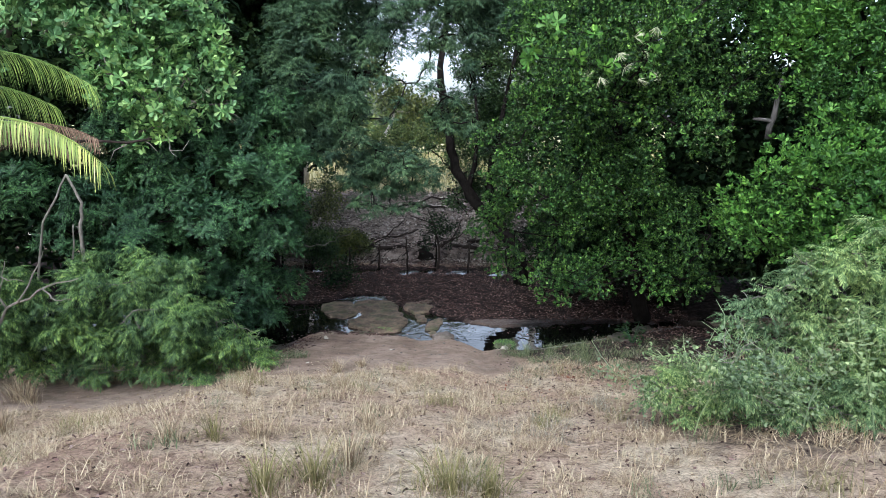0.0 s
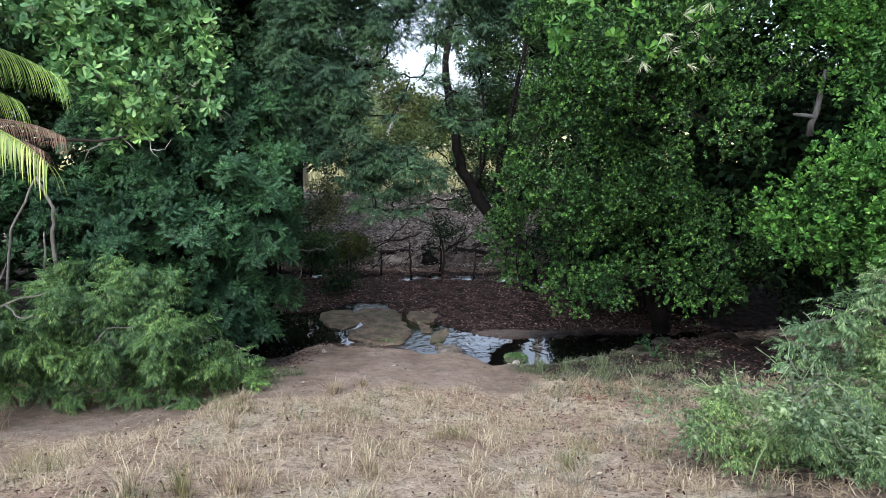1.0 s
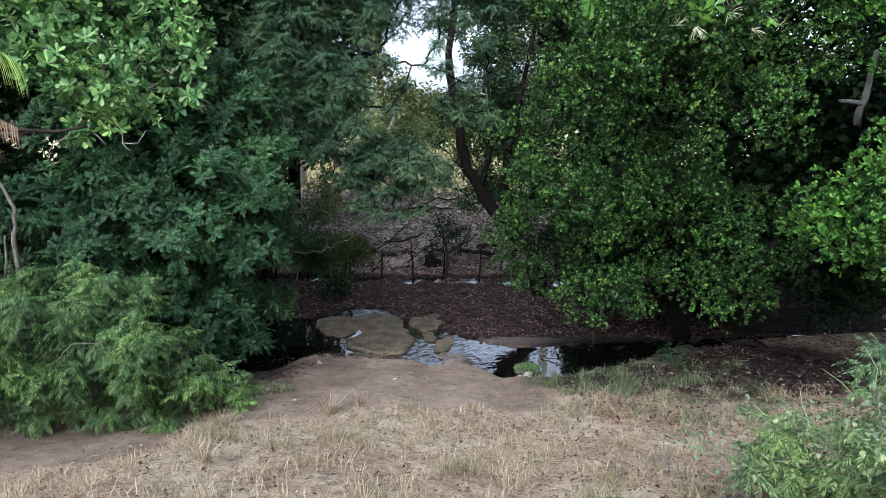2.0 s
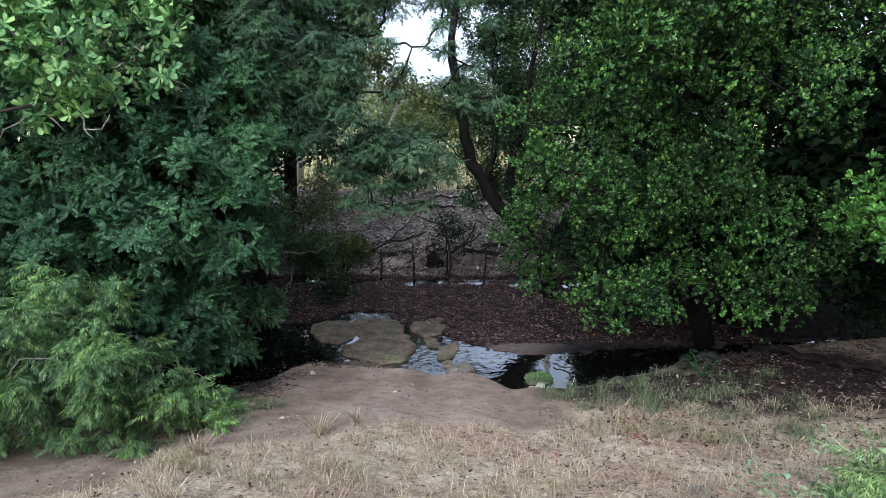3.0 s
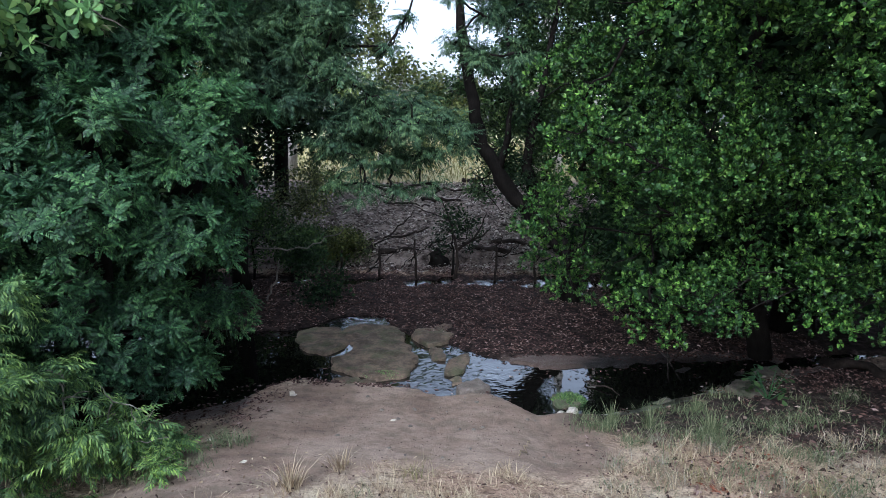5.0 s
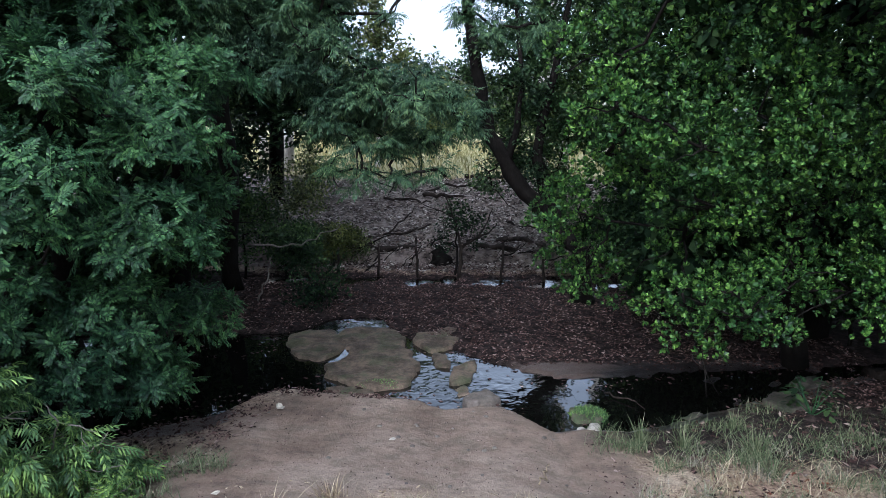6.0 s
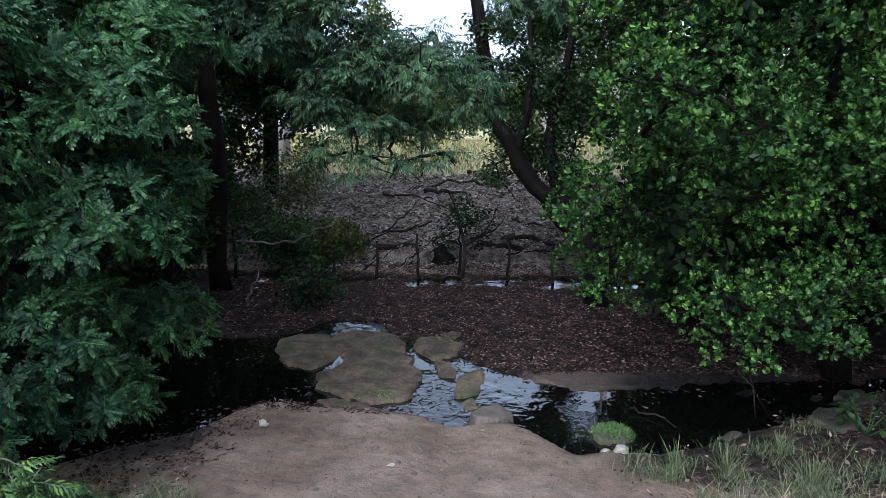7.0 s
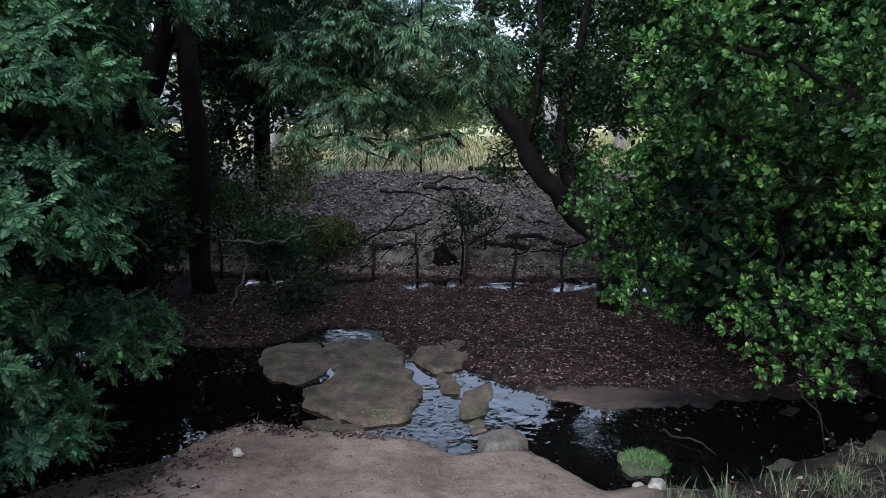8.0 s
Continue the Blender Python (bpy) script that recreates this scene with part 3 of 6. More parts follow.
def build_water():
    xs, ys = np.linspace(-14, 14, 141), np.linspace(10.5, 21.6, 75)
    gx, gy = np.meshgrid(xs, ys)
    nx = len(xs)
    i = (np.arange(len(ys) - 1)[:, None] * nx + np.arange(nx - 1)[None]).ravel()
    q = np.stack((i, i + 1, i + nx + 1, i + nx), axis=1)
    ob = quads_object("water", np.stack((gx, gy, np.zeros_like(gx)), axis=-1).reshape(-1, 3), q, WATER, smooth=True)
    x, y = gx.ravel(), gy.ravel()
    riffle = np.maximum.reduce((0.75 * zone(x, y, -0.8, 14.4, 0.6, 0.8), 0.4 * zone(x, y, 0.0, 14.2, 0.6, 0.6), 0.6 * zone(x, y, -2.3, 16.9, 0.9, 0.5), 0.4 * zone(x, y, -1.0, 20.8, 3.5, 0.6))) + 0.02
    ob.data.attributes.new("riffle", "FLOAT", "POINT").data.foreach_set("value", riffle.astype(np.float32))
    tagged(ob, "still dark shallow creek water among rocks", "water", kind="structure")


build_ground()
build_water()


# ---------------------------------------------------------------- rocks in the creek
def rock(name, outline, top, label, mat, seed, bottom=-0.16, dome=0.015, group="rocks in the creek"):
    """A low slab: rounded over its edge, uneven on top, from an outline seen from above."""
    pts = np.array(outline, dtype=float)
    c = pts.mean(axis=0)
    pts = c + (pts - c) * 1.07
    n = 56
    th = np.linspace(-math.pi, math.pi, n, endpoint=False)
    r = np.zeros(n)
    for k in range(n):
        d = np.array((math.cos(th[k]), math.sin(th[k])))
        for p, q in zip(pts - c, np.roll(pts - c, -1, axis=0)):
            m = np.array((d, p - q)).T
            if abs(np.linalg.det(m)) > 1e-9:
                u, w = np.linalg.solve(m, p)
                if u > 0 and -1e-6 <= w <= 1 + 1e-6:
                    r[k] = max(r[k], u)
    r = r * (1 + 0.13 * np.array([noise.noise(Vector((math.cos(a) * 2.5 + seed * 3, math.sin(a) * 2.5, 0))) + 0.5 * noise.noise(Vector((math.cos(a) * 7 + seed * 3, math.sin(a) * 7, 0))) for a in th]))
    bm = bmesh.new()
    rings = []
    for f, z in ((0.3, top + dome), (0.6, top + dome * 0.75), (0.84, top + dome * 0.4), (0.96, top + 0.004), (1.0, top - 0.02), (1.02, (top + bottom) / 2), (1.02, bottom)):
        ring = []
        for k in range(n):
            p = Vector((c[0] + math.cos(th[k]) * r[k] * f, c[1] + math.sin(th[k]) * r[k] * f, z))
            w = noise.noise(Vector((p.x * 3 + seed, p.y * 3, z * 2))) * 0.045 + noise.noise(Vector((p.x * 9, p.y * 9 + seed, z * 6))) * 0.02
            ring.append(bm.verts.new(p + Vector((math.cos(th[k]) * w * f, math.sin(th[k]) * w * f, w * 0.9))))
        rings.append(ring)
    mid = bm.verts.new((c[0], c[1], top + dome))
    for k in range(n):
        bm.faces.new((mid, rings[0][k], rings[0][(k + 1) % n]))
        for a, b in zip(rings, rings[1:]):
            bm.faces.new((a[k], b[k], b[(k + 1) % n], a[(k + 1) % n]))
    bmesh.ops.translate(bm, verts=bm.verts, vec=(-c[0], -c[1], 0))
    ob = part(name, bm, mat)
    ob.location = (c[0], c[1], 0)
    return tagged(ob, label, "rock", group)


rock("rock_slab", ((-1.53, 15.83), (-1.33, 15.55), (-1.21, 14.94), (-1.26, 14.36), (-1.64, 14.16), (-1.98, 14.37), (-2.35, 14.64), (-2.44, 14.96), (-2.24, 15.3), (-2.18, 15.72)), 0.055, "large brown flat rock with green moss at its edge", ROCK, 1)
rock("rock_slab", ((-3.4, 16.4), (-3.13, 16.58), (-2.75, 16.63), (-2.4, 15.9), (-2.5, 15.5), (-2.72, 15.22), (-3.07, 15.45), (-3.3, 15.94)), 0.035, "flat brown rock standing in dark water", ROCK, 2)
rock("rock_slab", ((-2.62, 16.66), (-2.13, 16.82), (-1.62, 16.6), (-1.46, 15.94), (-1.56, 15.78), (-2.18, 15.66), (-2.42, 15.9)), 0.04, "flat brown rock worn smooth beside the creek", ROCK, 3)
rock("rock_slab", ((-1.3, 16.4), (-0.67, 16.8), (-0.6, 16.4), (-0.7, 15.88), (-1.02, 15.68), (-1.26, 16.05)), 0.055, "flat brown rock half under fallen leaves", ROCK, 4)
rock("stepping_stone", ((-0.65, 15.05), (-0.33, 15.29), (-0.33, 14.9), (-0.41, 14.59), (-0.53, 14.41), (-0.68, 14.38), (-0.67, 14.81)), 0.03, "brown stone in the shallow ripples", ROCK, 5)
rock("stepping_stone", ((-0.98, 15.57), (-0.77, 15.6), (-0.71, 15.05), (-0.92, 15.06)), 0.025, "small brown stone in the shallow ripples", ROCK, 6)
rock("stepping_stone", ((-0.6, 14.23), (-0.47, 14.33), (-0.4, 14.11), (-0.56, 14.01)), 0.015, "small dark wet stone in the ripples", ROCK, 7)
rock("bank_stone", ((-0.5, 13.74), (-0.2, 13.95), (-0.03, 13.73), (-0.14, 13.58), (-0.43, 13.54)), 0.13, "rounded brown stone at the sand's edge", STONE, 8, dome=0.03)
rock("mossy_stone", ((0.83, 13.62), (1.07, 13.72), (1.24, 13.55), (1.12, 13.32), (0.85, 13.28)), 0.04, "stone overgrown with short green weeds", rock_material("mossy_rock", (0.07, 0.065, 0.04), (0.13, 0.12, 0.08), 1.0), 9)
rock("creek_stone", ((-1.95, 14.12), (-1.7, 14.2), (-1.65, 14.02), (-1.85, 13.95)), 0.02, "small wet stone in dark water", ROCK, 10)
rock("creek_stone", ((3.2, 13.75), (3.45, 14.05), (3.75, 13.95), (3.7, 13.6), (3.4, 13.5)), 0.13, "flat grey stone on the shaded bank", WET_ROCK, 12)
rock("creek_stone", ((2.1, 13.5), (2.35, 13.65), (2.5, 13.5), (2.3, 13.38)), 0.015, "small wet stone at the edge of the dark pool", WET_ROCK, 14)
rock("creek_stone", ((3.9, 14.6), (4.3, 14.8), (4.5, 14.5), (4.1, 14.35)), 0.06, "dark wet stone in the shaded shallows", WET_ROCK, 15)
rock("creek_stone", ((-2.3, 14.15), (-2.0, 14.25), (-1.85, 14.1), (-2.1, 14.0)), 0.015, "small wet stone in dark water", ROCK, 16)


# ---------------------------------------------------------------- trees and shrubs
OVAL = [rosette(i, 8, 0.064, 0.032, (0.5, 1.35), blunt_leaflet) for i in range(6)]
BRIGHT = [rosette(20 + i, 6, 0.085, 0.04) for i in range(4)]
BROAD = [rosette(40 + i, 8, 0.13, 0.056, (0.65, 1.75), paddle_leaf) for i in range(5)]
FEATHER = [feather_whorl(60 + i, 7, 7, 0.155, 0.04, 0.017, 0.15, (0.6, 1.35)) for i in range(6)]
FERN = [fern_spray(80 + i, 4, 7, 0.17, 0.055, 0.012, 0.4) for i in range(6)]
FERN_SMALL = [fern_spray(100 + i, 4, 7, 0.18, 0.06, 0.013, 0.35) for i in range(6)]
FERN_PALE = [fern_spray(120 + i, 4, 8, 0.16, 0.044, 0.011, 0.45) for i in range(6)]
BUNCH = [leaf_bunch(140 + i, 9, 0.14, 0.07, 0.2) for i in range(4)]
SMALL = [leaf_bunch(160 + i, 10, 0.075, 0.035, 0.11) for i in range(4)]

# the leafy tree that leans out over the water, its crown reaching down to it
lobes = [(1.05, 14.18, 1.68, 0.51), (0.82, 13.67, 2.46, 0.49), (0.93, 13.06, 3.18, 0.48), (1.86, 12.82, 1.58, 0.5), (1.98, 13.4, 2.2, 0.42),
         (1.37, 12.99, 3.02, 0.46), (2.03, 12.69, 2.66, 0.52), (1.58, 12.18, 3.27, 0.5), (0.9, 12.56, 3.63, 0.47), (2.28, 12.53, 1.82, 0.43),
         (0.94, 13.23, 4.18, 0.58), (1.58, 12.24, 4.78, 0.72), (2.56, 11.7, 4.91, 0.8), (3.64, 11.59, 4.45, 0.79), (4.27, 12.66, 1.62, 0.61),
         (3.55, 13, 2.76, 0.93), (4.57, 12.14, 2.58, 0.71), (2.27, 12.78, 3.56, 0.91), (2.35, 12.28, 6.05, 0.91), (3.68, 12.01, 6.55, 1.07),
         (1.49, 13.3, 6.18, 0.67), (3.08, 12.4, 7.44, 1.2), (4.55, 11.82, 5.17, 0.69)]
lobes += [(2.9, 13.1, 1.7, 0.6), (3.6, 12.9, 1.75, 0.6), (2.9, 12.6, 3.4, 0.8), (1.5, 14.2, 3.15, 0.45), (1.9, 11.5, 5.3, 0.7), (2.9, 11.1, 5.7, 0.9), (3.2, 12.4, 5.4, 0.8), (1.12, 14.35, 1.4, 0.36), (1.95, 12.7, 1.35, 0.33), (2.35, 12.5, 1.55, 0.4)]
tree = thing("oval_leaved_tree", (4.4, 15.4, at_ground(4.4, 15.4)), "dense green tree with rounded glossy leaves, hanging low over the creek", "tree")
lobes = [(x, y - (0.35 if z > 3.1 else 0), z, r * (0.96 if z > 3.3 and x > 1.6 else 1)) for x, y, z, r in lobes]
crown(tree, lobes, OVAL, LEAF_OVAL, 18000, 11, (0.6, 1.2), per=8, size=(0.28, 0.48), out=(0.5, 0.95), deep=0.05, below=0.1, rag=0.1, up_bias=0.45)
limbs(tree, ((4.4, 15.4, -0.1), (3.9, 14.9, 1.8), (3.1, 13.8, 3.5), (2.9, 12.8, 6.0)), (0.2, 0.16, 0.12, 0.05), lobes, SHADE_BARK, 12)
settle(tree)

# brighter green bush beside it
lobes = [(4.45, 10.28, 3.11, 0.64), (4.95, 9.74, 3.66, 0.72), (5.54, 9.37, 3.4, 0.76), (5.02, 10.18, 2.78, 0.51), (5.59, 9.89, 4.29, 0.65),
         (5.5, 10.37, 5.4, 0.76), (5.9, 10.07, 5.82, 0.89), (5.07, 10.77, 6.0, 0.6), (4.93, 10.7, 5.75, 0.38), (5.2, 11.3, 6.7, 0.8), (4.6, 11.7, 6.4, 0.7), (5.52, 9.62, 2.89, 0.56), (6.1, 9.64, 3.91, 0.85),
         (6.36, 9.92, 4.98, 0.95), (5.58, 10.5, 6.66, 0.93)]
tree = thing("bright_leaved_tree", (7.4, 11.6, at_ground(7.4, 11.6)), "bright green small-leaved tree beside the creek", "tree")
crown(tree, lobes, BRIGHT, LEAF_BRIGHT, 7500, 21, per=12, deep=0.2)
bm = bmesh.new()
tube(bm, wander((4.9, 11.0, 4.3), (5.0, 10.9, 5.2), 5, 0.04, 23), [0.05, 0.046, 0.043, 0.04, 0.037, 0.034], 9, 0.12, 25)
tube(bm, wander((4.95, 10.95, 4.55), (4.65, 11.0, 4.6), 3, 0.08, 26), [0.035, 0.03, 0.028, 0.02], 7, 0.1, 27)
part("limb", bm, DULL_BARK, tree, "bare weathered grey limb")
limbs(tree, ((7.4, 11.6, 0.3), (7.0, 11.3, 2.2), (6.2, 10.7, 4.2), (5.9, 10.5, 6.0)), (0.12, 0.1, 0.07, 0.03), lobes, SHADE_BARK, 22)
settle(tree)

# broad-leaved tree whose limbs hang into the clearing from above
lobes = [(-4.91, 10.76, 5.85, 0.75), (-4.31, 11.12, 5.29, 0.69), (-4.68, 10.32, 4.9, 0.56), (-3.9, 11.3, 4.81, 0.4), (-5.3, 10.35, 5.88, 0.6),
         (-4.42, 10.64, 4.53, 0.45), (-5.61, 10.18, 5.93, 0.51), (-4.86, 10.31, 4.32, 0.28), (-6.1, 10.18, 6.09, 0.51), (-3.87, 11.3, 5.44, 0.4),
         (-5.24, 10.86, 6.78, 0.89), (-4.41, 11.29, 6.27, 0.66), (-6.03, 10.59, 6.8, 0.78), (-5.08, 10.15, 5.22, 0.47), (-6.9, 10.7, 6.2, 0.6), (-7.5, 10.9, 5.7, 0.5)]
tree = thing("broad_leaved_tree", (-10.6, 13.0, at_ground(-10.6, 13.0)), "tree with large pale green paddle-shaped leaves in rosettes", "tree")
crown(tree, lobes, BROAD, LEAF_BROAD, 2500, 31, below=0.8)
limbs(tree, ((-10.6, 13.0, 0.4), (-10.2, 12.8, 3.6), (-7.6, 11.9, 6.2), (-5.2, 11.2, 5.9)), (0.22, 0.18, 0.1, 0.05), lobes, GREY_BARK, 32)
rng = np.random.default_rng(33)
pos, way = crown_points(lobes, 110, 34, below=0.9, deep=0.0)
stalk = [joined([(turned(leaflet(0.14, 0.008)[0], rng.uniform(-0.9, 0.9), rng.uniform(-1.2, 0.5)), leaflet(1, 1)[1]) for k in range(14)]) for i in range(3)]
v, q = scattered(stalk, pos, way, np.tile(np.array((0, 0, 1.0)), (110, 1)) + rng.normal(0, 0.2, (110, 3)), rng.uniform(0.7, 1.2, 110))
tagged(quads_object("flower_spray", v, q, FLOWER, tree), "pale branching flower stalks", kind="stuff")
settle(tree)

# a second one whose limb reaches over the walk, in flower
lobes = [(0.74, 6.8, 5.11, 0.13), (1.19, 6.8, 5.08, 0.1), (1.5, 6.85, 5.02, 0.1), (1.78, 6.8, 5.2, 0.14), (1.92, 6.8, 5.03, 0.1), (1.35, 6.9, 5.32, 0.14), (2.15, 6.8, 5.4, 0.16), (1.0, 6.9, 5.4, 0.14)]
tree = thing("broad_leaved_tree", (8.6, 6.2, at_ground(8.6, 6.2)), "flowering tree with large pale green leaves reaching over the bank", "tree")
crown(tree, lobes, BROAD, LEAF_BRIGHT, 44, 35, (0.5, 0.75), below=0.9, per=2)
limbs(tree, ((8.6, 6.2, 1.0), (8.0, 6.4, 4.2), (5.2, 6.8, 6.3), (2.6, 6.9, 5.9)), (0.16, 0.1, 0.03, 0.008), lobes, SHADE_BARK, 36, twig=0.004)
pos = np.array(((1.44, 6.8, 4.89), (1.8, 6.8, 4.89), (1.93, 6.8, 4.93), (1.75, 6.75, 5.29), (1.6, 6.8, 5.1), (1.86, 6.85, 5.15), (1.7, 6.9, 5.0), (1.3, 6.8, 4.95), (1.95, 6.9, 5.35)))
way = unit(np.random.default_rng(37).normal(0, 0.6, pos.shape) + np.array((0, -0.2, -0.5)))
v, q = scattered(stalk, pos - way * 0.05, way, np.tile(np.array((0.2, -1.0, 0.3)), (len(pos), 1)), np.full(len(pos), 0.8))
tagged(quads_object("flower_spray", v, q, FLOWER, tree), "pale branching flower stalks", kind="stuff")
settle(tree)

# dark feather-leaved tree on the far side of the pool
lobes = [(-3.58, 10.97, 3.74, 0.5), (-3.14, 11.61, 3.3, 0.54), (-3.75, 10.64, 2.83, 0.59), (-3.26, 11.4, 2.5, 0.53), (-3.68, 11.42, 1.63, 0.56),
         (-4.29, 10.89, 2, 0.52), (-4.58, 11.04, 3.23, 0.59), (-4.98, 10.64, 2.64, 0.59), (-3.09, 12.18, 3.83, 0.51), (-3.73, 12.03, 4.26, 0.57),
         (-4.39, 11.45, 3.99, 0.59), (-4.98, 11.02, 3.68, 0.56), (-3.04, 12.25, 2.72, 0.34), (-3.3, 12.34, 1.44, 0.45), (-3.35, 12.42, 4.63, 0.56),
         (-4.09, 12.29, 4.98, 0.66), (-4.91, 11.87, 4.61, 0.63), (-5.62, 11.49, 4.33, 0.66), (-5.74, 10.9, 3.18, 0.67), (-4.91, 10.66, 1.73, 0.48), (-6.6, 11.4, 2.6, 0.6), (-7.3, 11.3, 3.3, 0.6), (-3.85, 11.2, 1.2, 0.42), (-3.45, 11.75, 1.05, 0.38), (-4.6, 10.95, 1.25, 0.42)]
tree = thing("feather_leaved_tree", (-5.2, 13.3, at_ground(-5.2, 13.3)), "dark green tree with feathery leaves in dense tiers over the pool", "tree")
crown(tree, lobes, FEATHER, LEAF_DARK, 2300, 41, (0.85, 1.2), per=3, size=(0.62, 0.8), out=(0.25, 0.55), deep=0.03, below=0.0, rag=0.05, up_bias=0.55, squash=0.75)
limbs(tree, ((-5.2, 13.3, -0.1), (-4.9, 12.9, 1.8), (-4.5, 12.3, 3.4), (-4.3, 12.2, 4.8)), (0.17, 0.13, 0.09, 0.04), lobes, SHADE_BARK, 42)
settle(tree)

# tree with drooping feather leaves, its boughs hanging across the middle
lobes = fill_region(((-3.3, 5.5), (-1.85, 5.3), (-1.8, 4.4), (-1.45, 3.98), (-0.95, 3.92), (-0.6, 3.8), (-0.52, 3.5), (-0.85, 3.25), (-1.6, 3.2), (-1.95, 3.3), (-2.1, 3.7), (-2.75, 4.05), (-3.3, 4.2)), 13.0, 46, (0.17, 0.28), 53)
lobes += fill_region(((-3.6, 5.8), (-3.4, 7.9), (1.2, 7.9), (1.1, 6.3), (0.3, 6.0), (-0.6, 5.95), (-1.4, 5.95), (-2.2, 5.5)), 14.0, 30, (0.32, 0.5), 54)
lobes += fill_region(((-0.55, 4.6), (-0.6, 5.7), (0.4, 5.8), (0.35, 4.4)), 13.7, 8, (0.14, 0.22), 55)
lobes += [(-1.1, 13.3, 4.95, 0.1), (-0.8, 13.6, 5.3, 0.12), (-1.35, 13.4, 5.35, 0.12), (-1.3, 13.2, 4.6, 0.08)]
lobes += [(-1.55, 12.9, 2.95, 0.16), (-1.95, 13.1, 3.0, 0.16), (-1.2, 13.0, 2.9, 0.14), (-0.75, 12.9, 3.0, 0.14)]
tree = thing("drooping_tree", (-5.7, 17.2, at_ground(-5.7, 17.2)), "grey-green tree with drooping feathery boughs over the creek", "tree")
crown(tree, lobes, FERN, LEAF_DROOP, 4400, 51, (0.8, 1.25), below=0.45, up_bias=0.1, level=True, per=6, rag=0.22)
limbs(tree, ((-5.7, 17.2, -0.1), (-5.3, 16.8, 3.0), (-3.6, 15.4, 5.2), (-1.6, 14.2, 5.6)), (0.2, 0.17, 0.1, 0.035), lobes, SHADE_BARK, 52)
settle(tree)

# low feather-leaved shrub spreading over the dry bank
lobes = [(-6.17, 9.24, 1.71, 0.51), (-5.63, 9.68, 1.48, 0.59), (-4.66, 9.63, 1.51, 0.58), (-3.9, 9.56, 1.72, 0.48), (-3.54, 10.04, 1.49, 0.32), (-4.64, 9.77, 2.17, 0.49),
         (-4.2, 10.14, 2.17, 0.33), (-5.25, 9.35, 2.18, 0.43), (-3.29, 10.4, 0.96, 0.27), (-6.55, 9.77, 1.19, 0.39), (-4.95, 10.09, 2.49, 0.26), (-6.37, 9.3, 2.16, 0.44),
         (-3.88, 9.85, 1.19, 0.33), (-7.38, 9.65, 1.52, 0.63), (-5.0, 10.05, 1.13, 0.4), (-6.18, 10.32, 1.11, 0.47), (-7.06, 10.12, 1.22, 0.53), (-4.37, 10.5, 0.9, 0.35),
         (-6.4, 9.4, 2.1, 0.5), (-5.7, 10.2, 2.2, 0.5), (-3.11, 10.35, 1.05, 0.2), (-3.4, 9.89, 1.1, 0.25), (-3.65, 9.68, 1.78, 0.24), (-3.51, 10.01, 1.71, 0.14),
         (-3.84, 9.52, 1.36, 0.29), (-3.99, 9.73, 2.06, 0.18), (-6.67, 9.72, 1.31, 0.46), (-4.69, 10.35, 0.9, 0.3), (-5.28, 10.25, 0.95, 0.32), (-6.02, 10.2, 1.0, 0.35),
         (-6.83, 10.2, 1.05, 0.4), (-4.11, 10.45, 0.85, 0.28), (-4.7, 10.5, 0.75, 0.22), (-5.4, 10.5, 0.8, 0.25), (-4.1, 10.6, 0.7, 0.22), (-6.1, 10.4, 0.85, 0.3)]
lobes += [(-8.12, 11.03, 0.31, 0.24), (-7.29, 11.0, 0.33, 0.22), (-6.47, 10.96, 0.36, 0.2), (-5.65, 10.93, 0.38, 0.2), (-4.84, 10.89, 0.41, 0.2), (-3.96, 10.39, 0.62, 0.18), (-3.49, 10.67, 0.62, 0.17), (-2.89, 10.24, 0.79, 0.14)]
tree = thing("spreading_shrub", (-5.0, 10.3, at_ground(-5.0, 10.3)), "low spreading shrub with fresh green feathery leaves on the dry bank", "shrub")
lobes = [(x - (0.12 if x > -4.2 else 0), y, z, r * 0.85) for x, y, z, r in lobes if z > 0.45] + [(-3.5, 10.5, 1.15, 0.14), (-3.25, 10.62, 0.85, 0.14), (-3.1, 10.75, 0.7, 0.12), (-3.6, 10.3, 0.8, 0.16)]
lobes += [(-8.0 + 0.42 * k, 10.0 + 0.15 * math.sin(3 * k), 0.8 - 0.02 * k, 0.2) for k in range(11)]
crown(tree, lobes, FERN_SMALL, LEAF_SHRUB, 2300, 61, (0.8, 1.25), below=0.3, level=True, per=6, rag=0.3, deep=0.06)
limbs(tree, ((-5.0, 10.3, 0.4), (-5.0, 10.3, 0.9), (-4.9, 10.1, 1.5)), (0.06, 0.05, 0.03), lobes, GREY_BARK, 62, twig=0.008)
settle(tree)

